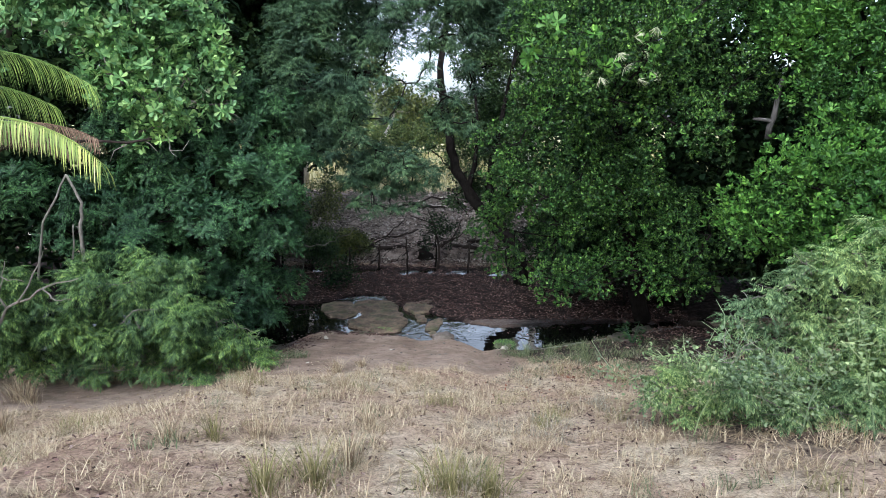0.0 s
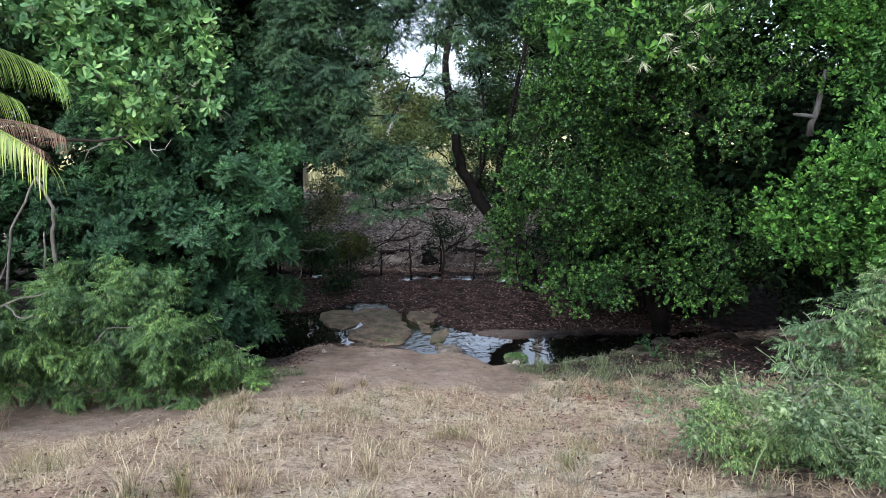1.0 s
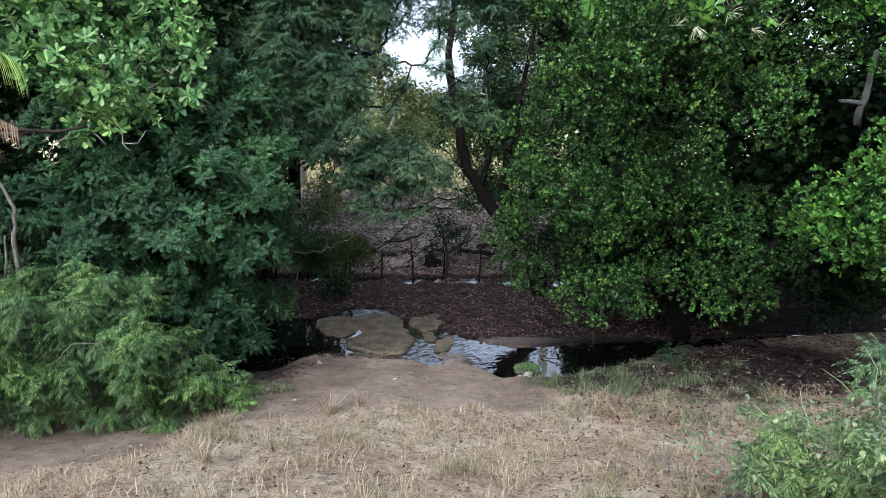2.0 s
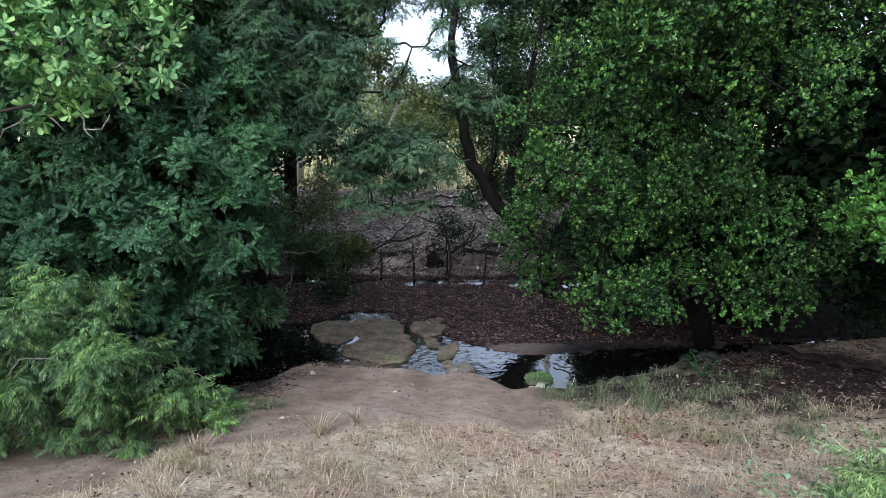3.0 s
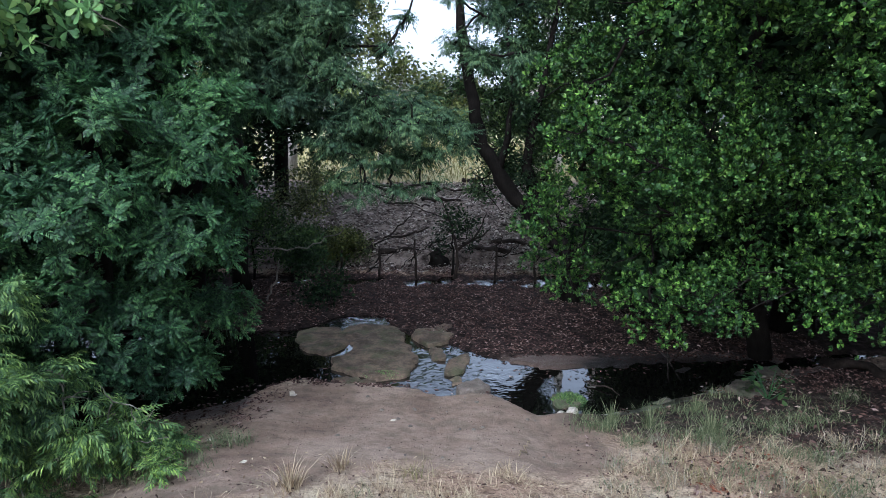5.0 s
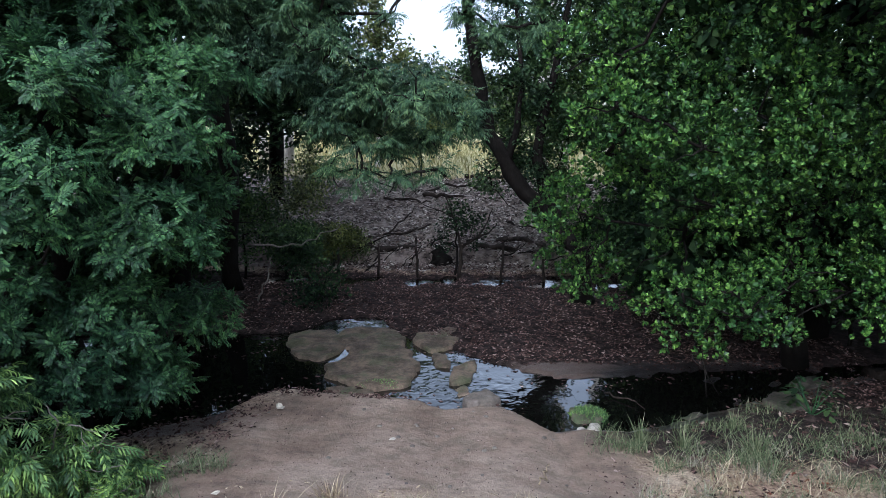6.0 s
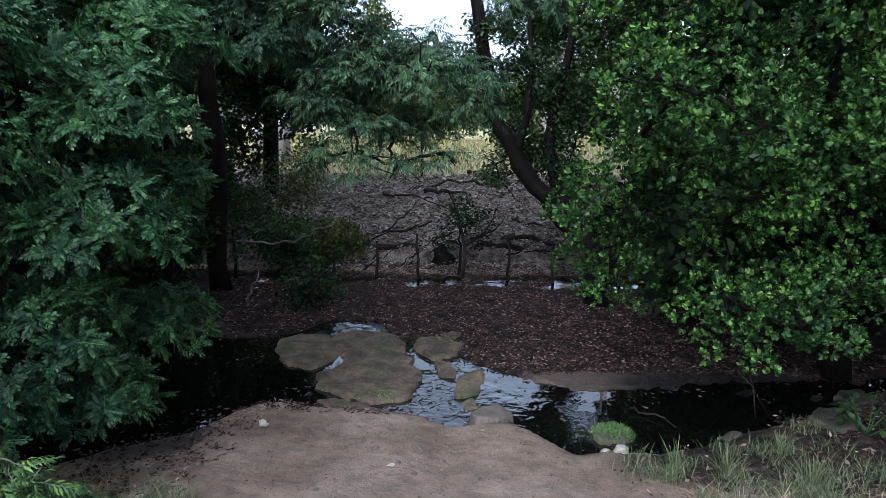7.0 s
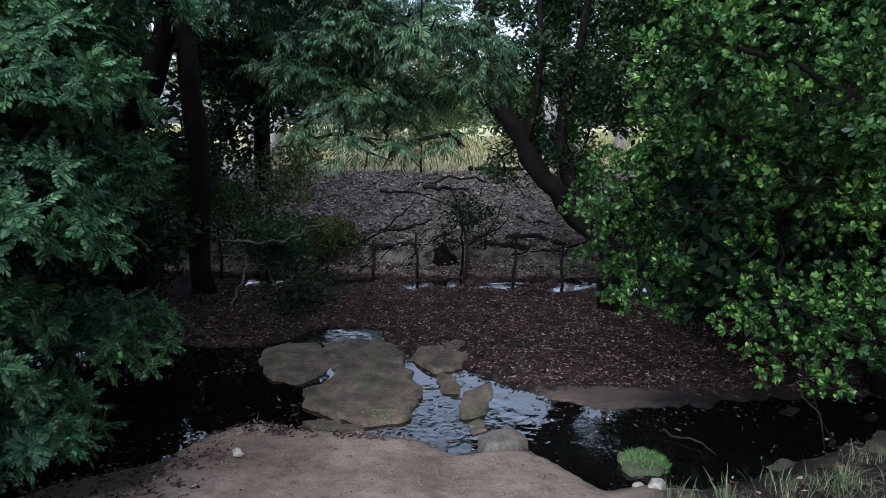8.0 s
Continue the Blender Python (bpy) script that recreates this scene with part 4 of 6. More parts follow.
# pale shrub close to the walk
lobes = [(3.94, 6.75, 2.59, 0.46), (3.4, 6.81, 2.21, 0.41), (2.94, 6.98, 1.83, 0.37), (3.54, 6.55, 1.78, 0.47), (2.54, 7.2, 1.93, 0.27),
         (4.03, 6.49, 1.94, 0.52), (2.95, 6.85, 2.52, 0.2), (3.71, 6.27, 1.34, 0.5), (3.14, 6.56, 1.47, 0.35), (2.3, 7.08, 1.72, 0.23),
         (4.21, 6.91, 3.01, 0.28), (4.37, 6.52, 2.38, 0.57), (2.58, 6.89, 1.61, 0.26), (3.05, 6.9, 2.77, 0.13), (3.6, 6.7, 3.1, 0.3), (3.2, 6.6, 2.95, 0.2), (3.9, 6.6, 3.3, 0.3), (3.4, 6.6, 3.2, 0.16), (3.49, 6.2, 1.55, 0.26), (3.93, 6.2, 1.33, 0.3), (3.15, 6.2, 1.88, 0.24), (2.72, 6.2, 2.09, 0.2), (2.49, 6.2, 2.36, 0.16), (4.04, 6.2, 1.73, 0.3), (3.6, 6.2, 1.94, 0.28)]
tree = thing("pale_shrub", (3.7, 6.7, at_ground(3.7, 6.7)), "open pale green shrub with feathery leaves and grey twigs", "shrub")
crown(tree, lobes, FERN_PALE, LEAF_PALE, 1350, 71, (0.75, 1.25), below=0.7, rag=0.45, level=True, per=7)
limbs(tree, ((3.7, 6.7, 1.2), (3.65, 6.7, 1.7), (3.6, 6.7, 2.2)), (0.05, 0.04, 0.025), lobes, GREY_BARK, 72, twig=0.008, twigs=5)
settle(tree)


def palm():
    at = (-6.9, 7.0, at_ground(-6.9, 7.0))
    tree = thing("palm", at, "palm with arching yellow-green fronds and one dead brown frond", "palm")
    bm = bmesh.new()
    tube(bm, wander((at[0], at[1], at[2] - 0.1), (-6.6, 7.1, 4.1), 8, 0.02, 4), list(np.linspace(0.14, 0.1, 9)), 12, 0.06, 3)
    part("trunk", bm, GREY_BARK, tree)
    bm = bmesh.new()
    tube(bm, wander((-6.6, 7.1, 4.0), (-5.4, 8.5, 4.22), 4, 0.03, 7) + wander((-5.3, 8.6, 4.22), (-3.85, 8.8, 4.3), 5, 0.05, 8), list(np.linspace(0.045, 0.012, 11)), 7, 0.15, 9)
    part("dead_stalk", bm, DEADWOOD, tree, "bare dark stalk of a fallen frond")
    rng = np.random.default_rng(5)
    crown_at = (-6.6, 7.1, 4.15)
    for top, tip, long, mat in (((-4.3, 6.3, 4.55), (-2.95, 5.95, 4.16), 0.36, LEAF_PALM), ((-4.5, 6.5, 4.5), (-3.4, 6.35, 4.3), 0.34, LEAF_PALM), ((-5.9, 8.2, 5.3), (-4.8, 9.2, 5.0), 0.6, LEAF_PALM_GREEN),
                                ((-6.1, 8.1, 4.95), (-5.2, 9.0, 4.72), 0.55, LEAF_PALM_GREEN), ((-5.5, 8.3, 4.5), (-4.5, 8.7, 4.3), 0.34, DEAD_FROND), ((-5.6, 8.2, 4.4), (-4.7, 8.6, 4.15), 0.3, DEAD_FROND),
                                ((-7.8, 6.8, 4.9), (-8.8, 6.4, 4.4), 0.6, LEAF_PALM), ((-7.1, 6.0, 4.9), (-7.6, 5.1, 4.4), 0.6, LEAF_PALM)):
        start = crown_at
        a, b, c = (np.array(p) for p in (start, top, tip))
        f = np.linspace(0, 1, 112)[:, None]
        line = a * (1 - f) ** 2 + 2 * (2 * b - a / 2 - c / 2) * f * (1 - f) + c * f ** 2
        bm = bmesh.new()
        tube(bm, line[::7], list(np.linspace(0.025, 0.006, len(line[::7]))), 6, 0.02, 1)
        frond = part("frond", bm, DEAD_FROND if mat is DEAD_FROND else mat, tree)
        way = unit(np.gradient(line, axis=0))
        pieces = []
        for i in range(12, 112):
            for side in (-1, 1):
                out = unit(np.cross(way[i], (0, 0, 1.0))) * side * rng.uniform(0.5, 0.8) + way[i] * 0.55
                ln = long * (1 - 0.4 * (i / 112)) * rng.uniform(0.8, 1.15)
                s = np.array([0, 0.3, 0.65, 1.0])[:, None]
                mid = line[i] + out * ln * s * (1 - 0.35 * s) + np.array((0, 0, -1.0)) * ln * 0.95 * s ** 1.8
                w = unit(np.cross(out, (0, 0, 1.0)))[None] * np.array([0.003, 0.0055, 0.0045, 0.001])[:, None]
                v = np.concatenate((mid - w, mid + w))
                pieces.append((v, np.array([(k, k + 1, k + 5, k + 4) for k in range(3)])))
        v, q = joined(pieces)
        quads_object("frond_blade", v, q, mat, frond)
    return settle(tree)


palm()

# bare forked grey stem below the palm frond
def bare_branch(name, lines, mat, label, category="branch", group=""):
    x, y, z = lines[0][0][0]
    e = thing(name, (x, y, z), label, category, group)
    for i, (points, r0, r1) in enumerate(lines):
        bm = bmesh.new()
        pts = []
        for k, (a, b) in enumerate(zip(points, points[1:])):
            seg = wander(a, b, 4, 0.05, i * 7 + k)
            pts += seg if k == 0 else seg[1:]
        tube(bm, pts, list(np.linspace(r0, r1, len(pts))), 7, 0.12, i)
        part("stem", bm, mat, e)
    return settle(e)


bare_branch("bare_sapling", ((((-5.9, 10.2, 0.7), (-5.68, 10.1, 2.9), (-5.62, 10.1, 3.31), (-5.82, 10.1, 3.74)), 0.032, 0.018), (((-6.6, 10.3, 1.2), (-6.25, 10.1, 3.02), (-5.82, 10.1, 3.74)), 0.02, 0.014), (((-5.85, 10.1, 2.44), (-5.79, 10.1, 2.98)), 0.016, 0.01)), GREY_BARK, "bare forked grey stem among shrubs", "sapling")



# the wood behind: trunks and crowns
def wood_tree(name, trunk, radii, lobes, count, seed, label, leaf=LEAF_WOOD_SHADE, bark=SHADE_BARK, templates=BUNCH, size=(1.3, 1.9), **kw):
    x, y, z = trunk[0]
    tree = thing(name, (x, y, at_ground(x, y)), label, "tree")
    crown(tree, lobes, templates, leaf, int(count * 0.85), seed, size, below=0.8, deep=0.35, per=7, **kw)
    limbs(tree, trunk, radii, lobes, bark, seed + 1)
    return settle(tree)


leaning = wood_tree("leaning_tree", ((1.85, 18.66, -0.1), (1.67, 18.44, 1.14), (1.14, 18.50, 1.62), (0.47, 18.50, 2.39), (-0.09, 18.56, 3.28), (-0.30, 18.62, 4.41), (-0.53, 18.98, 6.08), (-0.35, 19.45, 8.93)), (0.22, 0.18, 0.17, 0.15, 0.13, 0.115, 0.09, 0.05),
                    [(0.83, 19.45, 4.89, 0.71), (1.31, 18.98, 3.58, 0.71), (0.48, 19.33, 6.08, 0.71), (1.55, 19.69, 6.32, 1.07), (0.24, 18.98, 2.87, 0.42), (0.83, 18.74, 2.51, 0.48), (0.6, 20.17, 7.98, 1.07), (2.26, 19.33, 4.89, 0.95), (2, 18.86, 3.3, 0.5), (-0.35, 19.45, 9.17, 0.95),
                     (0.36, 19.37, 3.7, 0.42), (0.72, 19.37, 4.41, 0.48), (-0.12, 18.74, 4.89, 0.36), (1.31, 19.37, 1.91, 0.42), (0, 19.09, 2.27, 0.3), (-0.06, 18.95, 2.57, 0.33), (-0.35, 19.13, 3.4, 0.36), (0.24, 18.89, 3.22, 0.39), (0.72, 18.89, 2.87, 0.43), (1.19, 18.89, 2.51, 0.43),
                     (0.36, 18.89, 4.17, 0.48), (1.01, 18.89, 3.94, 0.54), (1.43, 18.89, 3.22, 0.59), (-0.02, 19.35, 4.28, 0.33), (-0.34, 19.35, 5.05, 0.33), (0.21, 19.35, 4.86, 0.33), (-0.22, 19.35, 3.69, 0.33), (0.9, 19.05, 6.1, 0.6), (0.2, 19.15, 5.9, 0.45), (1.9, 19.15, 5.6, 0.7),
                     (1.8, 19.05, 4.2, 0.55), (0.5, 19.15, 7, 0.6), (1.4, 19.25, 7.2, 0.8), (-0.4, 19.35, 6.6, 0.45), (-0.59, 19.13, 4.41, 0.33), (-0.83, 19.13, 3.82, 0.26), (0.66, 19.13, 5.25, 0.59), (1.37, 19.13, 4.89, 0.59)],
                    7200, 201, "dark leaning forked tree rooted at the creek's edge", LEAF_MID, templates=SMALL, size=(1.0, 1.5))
bm = bmesh.new()
tube(bm, wander((1.25, 18.50, 1.50), (0.83, 18.62, 2.87), 4, 0.03, 5) + wander((0.86, 18.64, 3.10), (1.19, 18.74, 4.89), 4, 0.03, 6) + [Vector((1.55, 18.98, 6.55))], list(np.linspace(0.15, 0.05, 11)), 9, 0.12, 4)
part("stem", bm, SHADE_BARK, leaning)
bm = bmesh.new()
tube(bm, wander((0.24, 18.50, 2.69), (0.54, 18.74, 4.17), 4, 0.04, 8) + [Vector((0.36, 18.98, 6.08))], list(np.linspace(0.09, 0.03, 6)), 8, 0.12, 4)
part("stem", bm, SHADE_BARK, leaning)
settle(leaning)


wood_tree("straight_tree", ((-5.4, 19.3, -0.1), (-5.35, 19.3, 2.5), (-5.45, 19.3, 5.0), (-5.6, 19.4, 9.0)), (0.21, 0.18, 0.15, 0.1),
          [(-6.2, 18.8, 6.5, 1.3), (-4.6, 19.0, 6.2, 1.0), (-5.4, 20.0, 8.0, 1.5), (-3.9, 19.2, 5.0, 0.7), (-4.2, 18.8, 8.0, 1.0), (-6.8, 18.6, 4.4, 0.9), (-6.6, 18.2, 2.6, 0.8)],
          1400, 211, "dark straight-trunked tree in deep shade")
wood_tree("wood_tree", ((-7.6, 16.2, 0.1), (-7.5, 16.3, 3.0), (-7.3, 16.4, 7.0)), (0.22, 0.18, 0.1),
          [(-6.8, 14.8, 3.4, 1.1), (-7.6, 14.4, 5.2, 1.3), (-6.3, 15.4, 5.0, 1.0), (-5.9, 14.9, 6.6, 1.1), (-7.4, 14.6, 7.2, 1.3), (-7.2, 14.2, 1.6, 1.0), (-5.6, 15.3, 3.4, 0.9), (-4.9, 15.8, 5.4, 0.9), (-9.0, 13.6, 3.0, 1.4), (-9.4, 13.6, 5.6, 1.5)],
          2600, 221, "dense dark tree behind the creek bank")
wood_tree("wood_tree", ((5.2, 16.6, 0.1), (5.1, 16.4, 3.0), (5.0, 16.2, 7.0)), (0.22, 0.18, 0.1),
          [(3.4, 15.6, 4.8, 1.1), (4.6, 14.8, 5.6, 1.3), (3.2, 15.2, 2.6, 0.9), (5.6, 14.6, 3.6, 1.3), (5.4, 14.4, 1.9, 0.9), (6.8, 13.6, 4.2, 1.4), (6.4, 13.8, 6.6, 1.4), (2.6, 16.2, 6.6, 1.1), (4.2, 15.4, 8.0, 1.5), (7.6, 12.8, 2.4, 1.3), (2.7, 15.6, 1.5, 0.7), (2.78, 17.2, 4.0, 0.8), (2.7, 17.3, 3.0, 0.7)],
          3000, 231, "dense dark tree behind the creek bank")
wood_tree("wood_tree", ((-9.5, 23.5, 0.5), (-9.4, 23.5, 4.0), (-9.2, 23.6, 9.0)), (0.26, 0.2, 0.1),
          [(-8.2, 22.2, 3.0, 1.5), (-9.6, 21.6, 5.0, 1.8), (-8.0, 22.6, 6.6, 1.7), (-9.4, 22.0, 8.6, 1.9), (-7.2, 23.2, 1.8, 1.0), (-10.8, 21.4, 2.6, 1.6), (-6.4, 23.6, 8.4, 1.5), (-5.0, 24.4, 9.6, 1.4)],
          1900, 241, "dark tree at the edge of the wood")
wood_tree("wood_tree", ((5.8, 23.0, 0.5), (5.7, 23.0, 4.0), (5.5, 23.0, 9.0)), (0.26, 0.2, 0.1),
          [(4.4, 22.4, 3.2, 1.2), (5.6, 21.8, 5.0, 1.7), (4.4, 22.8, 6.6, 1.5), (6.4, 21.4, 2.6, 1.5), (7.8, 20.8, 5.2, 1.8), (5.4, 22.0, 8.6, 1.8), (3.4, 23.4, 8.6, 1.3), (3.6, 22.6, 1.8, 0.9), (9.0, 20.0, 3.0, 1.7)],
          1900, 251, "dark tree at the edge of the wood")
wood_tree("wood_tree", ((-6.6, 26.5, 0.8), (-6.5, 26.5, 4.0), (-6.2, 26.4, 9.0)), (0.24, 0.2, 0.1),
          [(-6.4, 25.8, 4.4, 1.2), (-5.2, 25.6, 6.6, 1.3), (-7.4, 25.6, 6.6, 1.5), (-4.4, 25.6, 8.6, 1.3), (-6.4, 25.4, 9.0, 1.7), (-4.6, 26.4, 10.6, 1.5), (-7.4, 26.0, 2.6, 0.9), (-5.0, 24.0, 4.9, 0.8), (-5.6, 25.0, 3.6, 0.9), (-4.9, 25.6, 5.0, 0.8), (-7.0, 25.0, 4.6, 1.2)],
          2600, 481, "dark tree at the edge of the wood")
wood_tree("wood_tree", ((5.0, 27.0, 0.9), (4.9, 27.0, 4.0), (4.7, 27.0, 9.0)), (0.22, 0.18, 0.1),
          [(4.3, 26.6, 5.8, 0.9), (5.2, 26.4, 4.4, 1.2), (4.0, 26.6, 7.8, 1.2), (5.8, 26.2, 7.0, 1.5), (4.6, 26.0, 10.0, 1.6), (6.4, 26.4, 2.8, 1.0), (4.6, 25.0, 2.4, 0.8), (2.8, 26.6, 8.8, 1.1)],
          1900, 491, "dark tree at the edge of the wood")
# two crowns above the view, added to keep sky light off the creek
wood_tree("unseen_shade_tree", ((-8.6, 19.6, 0.4), (-8.2, 19.2, 4.5), (-6.4, 18.4, 8.4), (-4.0, 18.0, 9.6)), (0.3, 0.24, 0.16, 0.06),
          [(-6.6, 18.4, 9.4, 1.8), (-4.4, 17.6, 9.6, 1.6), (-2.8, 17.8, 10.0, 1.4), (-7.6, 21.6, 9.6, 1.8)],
          3000, 501, "unseen tall tree added to shade the creek", size=(1.9, 2.6))
wood_tree("unseen_shade_tree", ((7.6, 18.6, 0.4), (7.2, 18.4, 4.5), (5.4, 18.2, 8.4), (3.2, 18.2, 9.6)), (0.3, 0.24, 0.16, 0.06),
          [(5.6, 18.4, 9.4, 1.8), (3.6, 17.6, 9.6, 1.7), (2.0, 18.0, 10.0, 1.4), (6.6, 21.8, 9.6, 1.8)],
          3000, 511, "unseen tall tree added to shade the creek", size=(1.9, 2.6))
# trees added along both sides to cut off low sky light
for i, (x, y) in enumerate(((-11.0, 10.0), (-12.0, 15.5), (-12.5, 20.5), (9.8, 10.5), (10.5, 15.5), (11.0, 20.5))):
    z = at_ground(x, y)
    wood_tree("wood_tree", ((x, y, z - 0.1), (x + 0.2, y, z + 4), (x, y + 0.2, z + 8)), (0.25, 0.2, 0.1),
              [(x + RNG.uniform(-1.2, 1.2), y + RNG.uniform(-2, 2), z + h, 1.9) for h in (1.6, 1.8, 3.6, 4.2, 5.8, 6.6, 8.2, 9.0)], 420, 521 + 3 * i, "dense dark tree added at the side to block sky light", size=(2.0, 2.8))
# ring behind the eye, never in view, added so light falls from above
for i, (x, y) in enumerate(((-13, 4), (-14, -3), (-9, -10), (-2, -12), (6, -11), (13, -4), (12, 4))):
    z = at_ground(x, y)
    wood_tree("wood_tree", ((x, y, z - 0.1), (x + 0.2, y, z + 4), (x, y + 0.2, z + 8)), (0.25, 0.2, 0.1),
              [(x + RNG.uniform(-3, 3), y + RNG.uniform(-1.5, 1.5), z + h, 2.2) for h in (1.8, 2.2, 4, 4.5, 6, 7, 8.4, 9.4)], 300, 561 + 3 * i, "unseen dense tree added behind to block low sky light", size=(2.6, 3.6))
# pale-barked tall trees past the clearing
for i, (x, y, h, r) in enumerate(((2.3, 31.5, 15.0, 0.26), (3.4, 33.0, 15.0, 0.2), (-7.4, 31.0, 14.0, 0.24), (-9.0, 33.5, 15.0, 0.2), (5.4, 35.0, 15.0, 0.25))):
    z = at_ground(x, y)
    wood_tree("tall_tree", ((x, y, z - 0.1), (x + 0.3, y, z + h * 0.4), (x - 0.2, y + 0.2, z + h * 0.85)), (r, r * 0.75, r * 0.3),
              [(x + 0.2, y, z + h * 0.8, 2.0), (x + 1.5, y + 0.4, z + h * 0.68, 1.4), (x - 1.4, y - 0.3, z + h * 0.66, 1.3), (x - 0.5, y + 0.6, z + h * 0.95, 1.8), (x + 0.9, y, z + h * 0.5, 0.8)],
              700, 261 + 5 * i, "tall pale-barked tree past the clearing", LEAF_OLIVE, PALE_BARK)


wood_tree("airy_tree", ((-4.4, 34.0, 1.6), (-4.2, 34.0, 3.4), (-3.4, 34.2, 5.2), (-3.0, 34.3, 6.8)), (0.14, 0.1, 0.07, 0.03),
          [(-2.0, 34.0, 5.2, 0.9), (-3.4, 34.0, 5.8, 0.9), (-4.6, 34.0, 7.0, 0.9), (-1.2, 34.0, 4.6, 0.8), (-0.3, 34.2, 5.0, 0.8), (-5.0, 34.3, 8.6, 1.0)],
          620, 651, "airy tree with sparse leaves against the sky", LEAF_OLIVE, PALE_BARK)


def shrub(name, x, y, h, r, count, seed, leaf, templates, label, group="", size=(1.0, 1.5)):
    z = at_ground(x, y)
    rng = random.Random(seed)
    lobes = [(x + rng.uniform(-0.6, 0.6) * r, y + rng.uniform(-0.6, 0.6) * r, z + h * rng.uniform(0.35, 0.8), r * rng.uniform(0.35, 0.55)) for k in range(7)]
    tree = thing(name, (x, y, z), label, "shrub", group)
    crown(tree, lobes, templates, leaf, count, seed, size, below=0.8)
    limbs(tree, ((x, y, z - 0.05), (x + 0.03, y, z + h * 0.25), (x, y, z + h * 0.55)), (0.035, 0.028, 0.015), lobes, SHADE_BARK, seed + 3, twig=0.006)
    return settle(tree)


shrub("understory_shrub", -3.75, 21.6, 0.95, 1.0, 420, 301, LEAF_OLIVE, SMALL, "thin olive-green understory shrub on the far bank")
shrub("understory_shrub", -5.0, 22.0, 2.4, 1.3, 380, 321, LEAF_OLIVE, SMALL, "tall olive-green understory shrub behind the trunk")
shrub("understory_shrub", -3.6, 18.3, 0.5, 0.9, 90, 331, LEAF_WOOD_SHADE, SMALL, "small dark shrub at the edge of the dark pool")
shrub("understory_shrub", -6.3, 18.0, 1.8, 1.2, 500, 341, LEAF_WOOD_SHADE, SMALL, "dark understory shrub in deep shade")
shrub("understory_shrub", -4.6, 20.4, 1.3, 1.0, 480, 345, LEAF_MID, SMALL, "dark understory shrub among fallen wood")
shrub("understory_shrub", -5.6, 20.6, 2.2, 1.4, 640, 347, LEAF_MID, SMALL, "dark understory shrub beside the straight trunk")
shrub("understory_shrub", -7.0, 21.4, 3.0, 1.6, 700, 349, LEAF_WOOD_SHADE, SMALL, "tall dark understory shrub in deep shade", size=(1.2, 1.8))
shrub("understory_shrub", 3.9, 20.4, 2.6, 1.4, 600, 353, LEAF_WOOD_SHADE, SMALL, "tall dark understory shrub in deep shade", size=(1.2, 1.8))
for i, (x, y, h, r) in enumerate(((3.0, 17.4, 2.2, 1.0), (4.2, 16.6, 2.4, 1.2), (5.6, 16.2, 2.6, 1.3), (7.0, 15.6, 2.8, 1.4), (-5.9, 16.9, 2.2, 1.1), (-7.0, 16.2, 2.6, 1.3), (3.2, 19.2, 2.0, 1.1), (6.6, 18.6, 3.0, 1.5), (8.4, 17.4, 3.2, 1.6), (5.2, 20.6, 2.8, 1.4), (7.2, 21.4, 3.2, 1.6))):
    shrub("understory_shrub", x, y, h, r, 520, 601 + 7 * i, LEAF_WOOD_SHADE, SMALL, "dense dark understory shrub in deep shade", size=(1.3, 2.0))
shrub("understory_shrub", 2.9, 21.6, 1.8, 1.0, 350, 351, LEAF_WOOD_SHADE, SMALL, "dark understory shrub on the far bank")
shrub("yellow_green_shrub", -2.2, 29.5, 3.6, 1.2, 320, 361, LEAF_FAR, SMALL, "yellow-green sapling at the clearing's edge", size=(1.4, 2.2))
shrub("yellow_green_shrub", -4.2, 31.0, 2.6, 1.2, 300, 371, LEAF_FAR, SMALL, "yellow-green sapling at the clearing's edge", size=(1.4, 2.2))
for i in range(16):
    x = -27 + i * 3.7 + RNG.uniform(-1, 1)
    shrub("far_shrub", x, 62 + RNG.uniform(-6, 10), RNG.uniform(5, 9) if abs(x + 3) > 6 else RNG.uniform(3.5, 5), 4.0, 280, 400 + 7 * i, LEAF_FAR if i % 3 else LEAF_OLIVE, BUNCH, "pale sunlit tree far across the field", "trees across the field", (2.2, 3.6))

# sapling in the middle of the far bank, a dark stump behind it
bare_branch("bank_sapling", ((((-0.66, 20.75, 0.0), (-0.62, 20.8, 0.7), (-0.75, 20.9, 1.3), (-1.0, 21.0, 1.9)), 0.05, 0.012), (((-0.63, 20.8, 0.7), (-0.2, 20.9, 1.0), (0.1, 21.0, 1.6)), 0.035, 0.01),
                             (((-0.5, 20.9, 0.85), (0.0, 21.1, 1.0), (0.2, 21.2, 1.2)), 0.03, 0.01), (((-0.8, 20.9, 1.4), (-1.6, 20.9, 1.75), (-2.1, 20.8, 1.8)), 0.015, 0.005)), DEADWOOD, "crooked sapling growing from the wet creek bed", "sapling")
shrub("sapling_leaves", -0.75, 21.0, 1.9, 0.85, 90, 391, LEAF_WOOD_SHADE, SMALL, "small leafy regrowth round a stump")


def log(points, r0, r1, label, seed, name="fallen_log", mat=None):
    bm = bmesh.new()
    pts = []
    for k, (a, b) in enumerate(zip(points, points[1:])):
        seg = wander(a, b, 5, 0.11, seed + k)
        pts += seg if k == 0 else seg[1:]
    o = pts[0].copy()
    tube(bm, [p - o for p in pts], list(np.linspace(r0, r1, len(pts))), 8, 0.2, seed)
    ob = part(name, bm, mat or DEADWOOD)
    ob.location = o
    return tagged(ob, label, "log" if r0 > 0.04 else "stick", "fallen wood on the far bank")


def on(x, y, lift=0.0):
    return (x, y, at_ground(x, y) + lift)


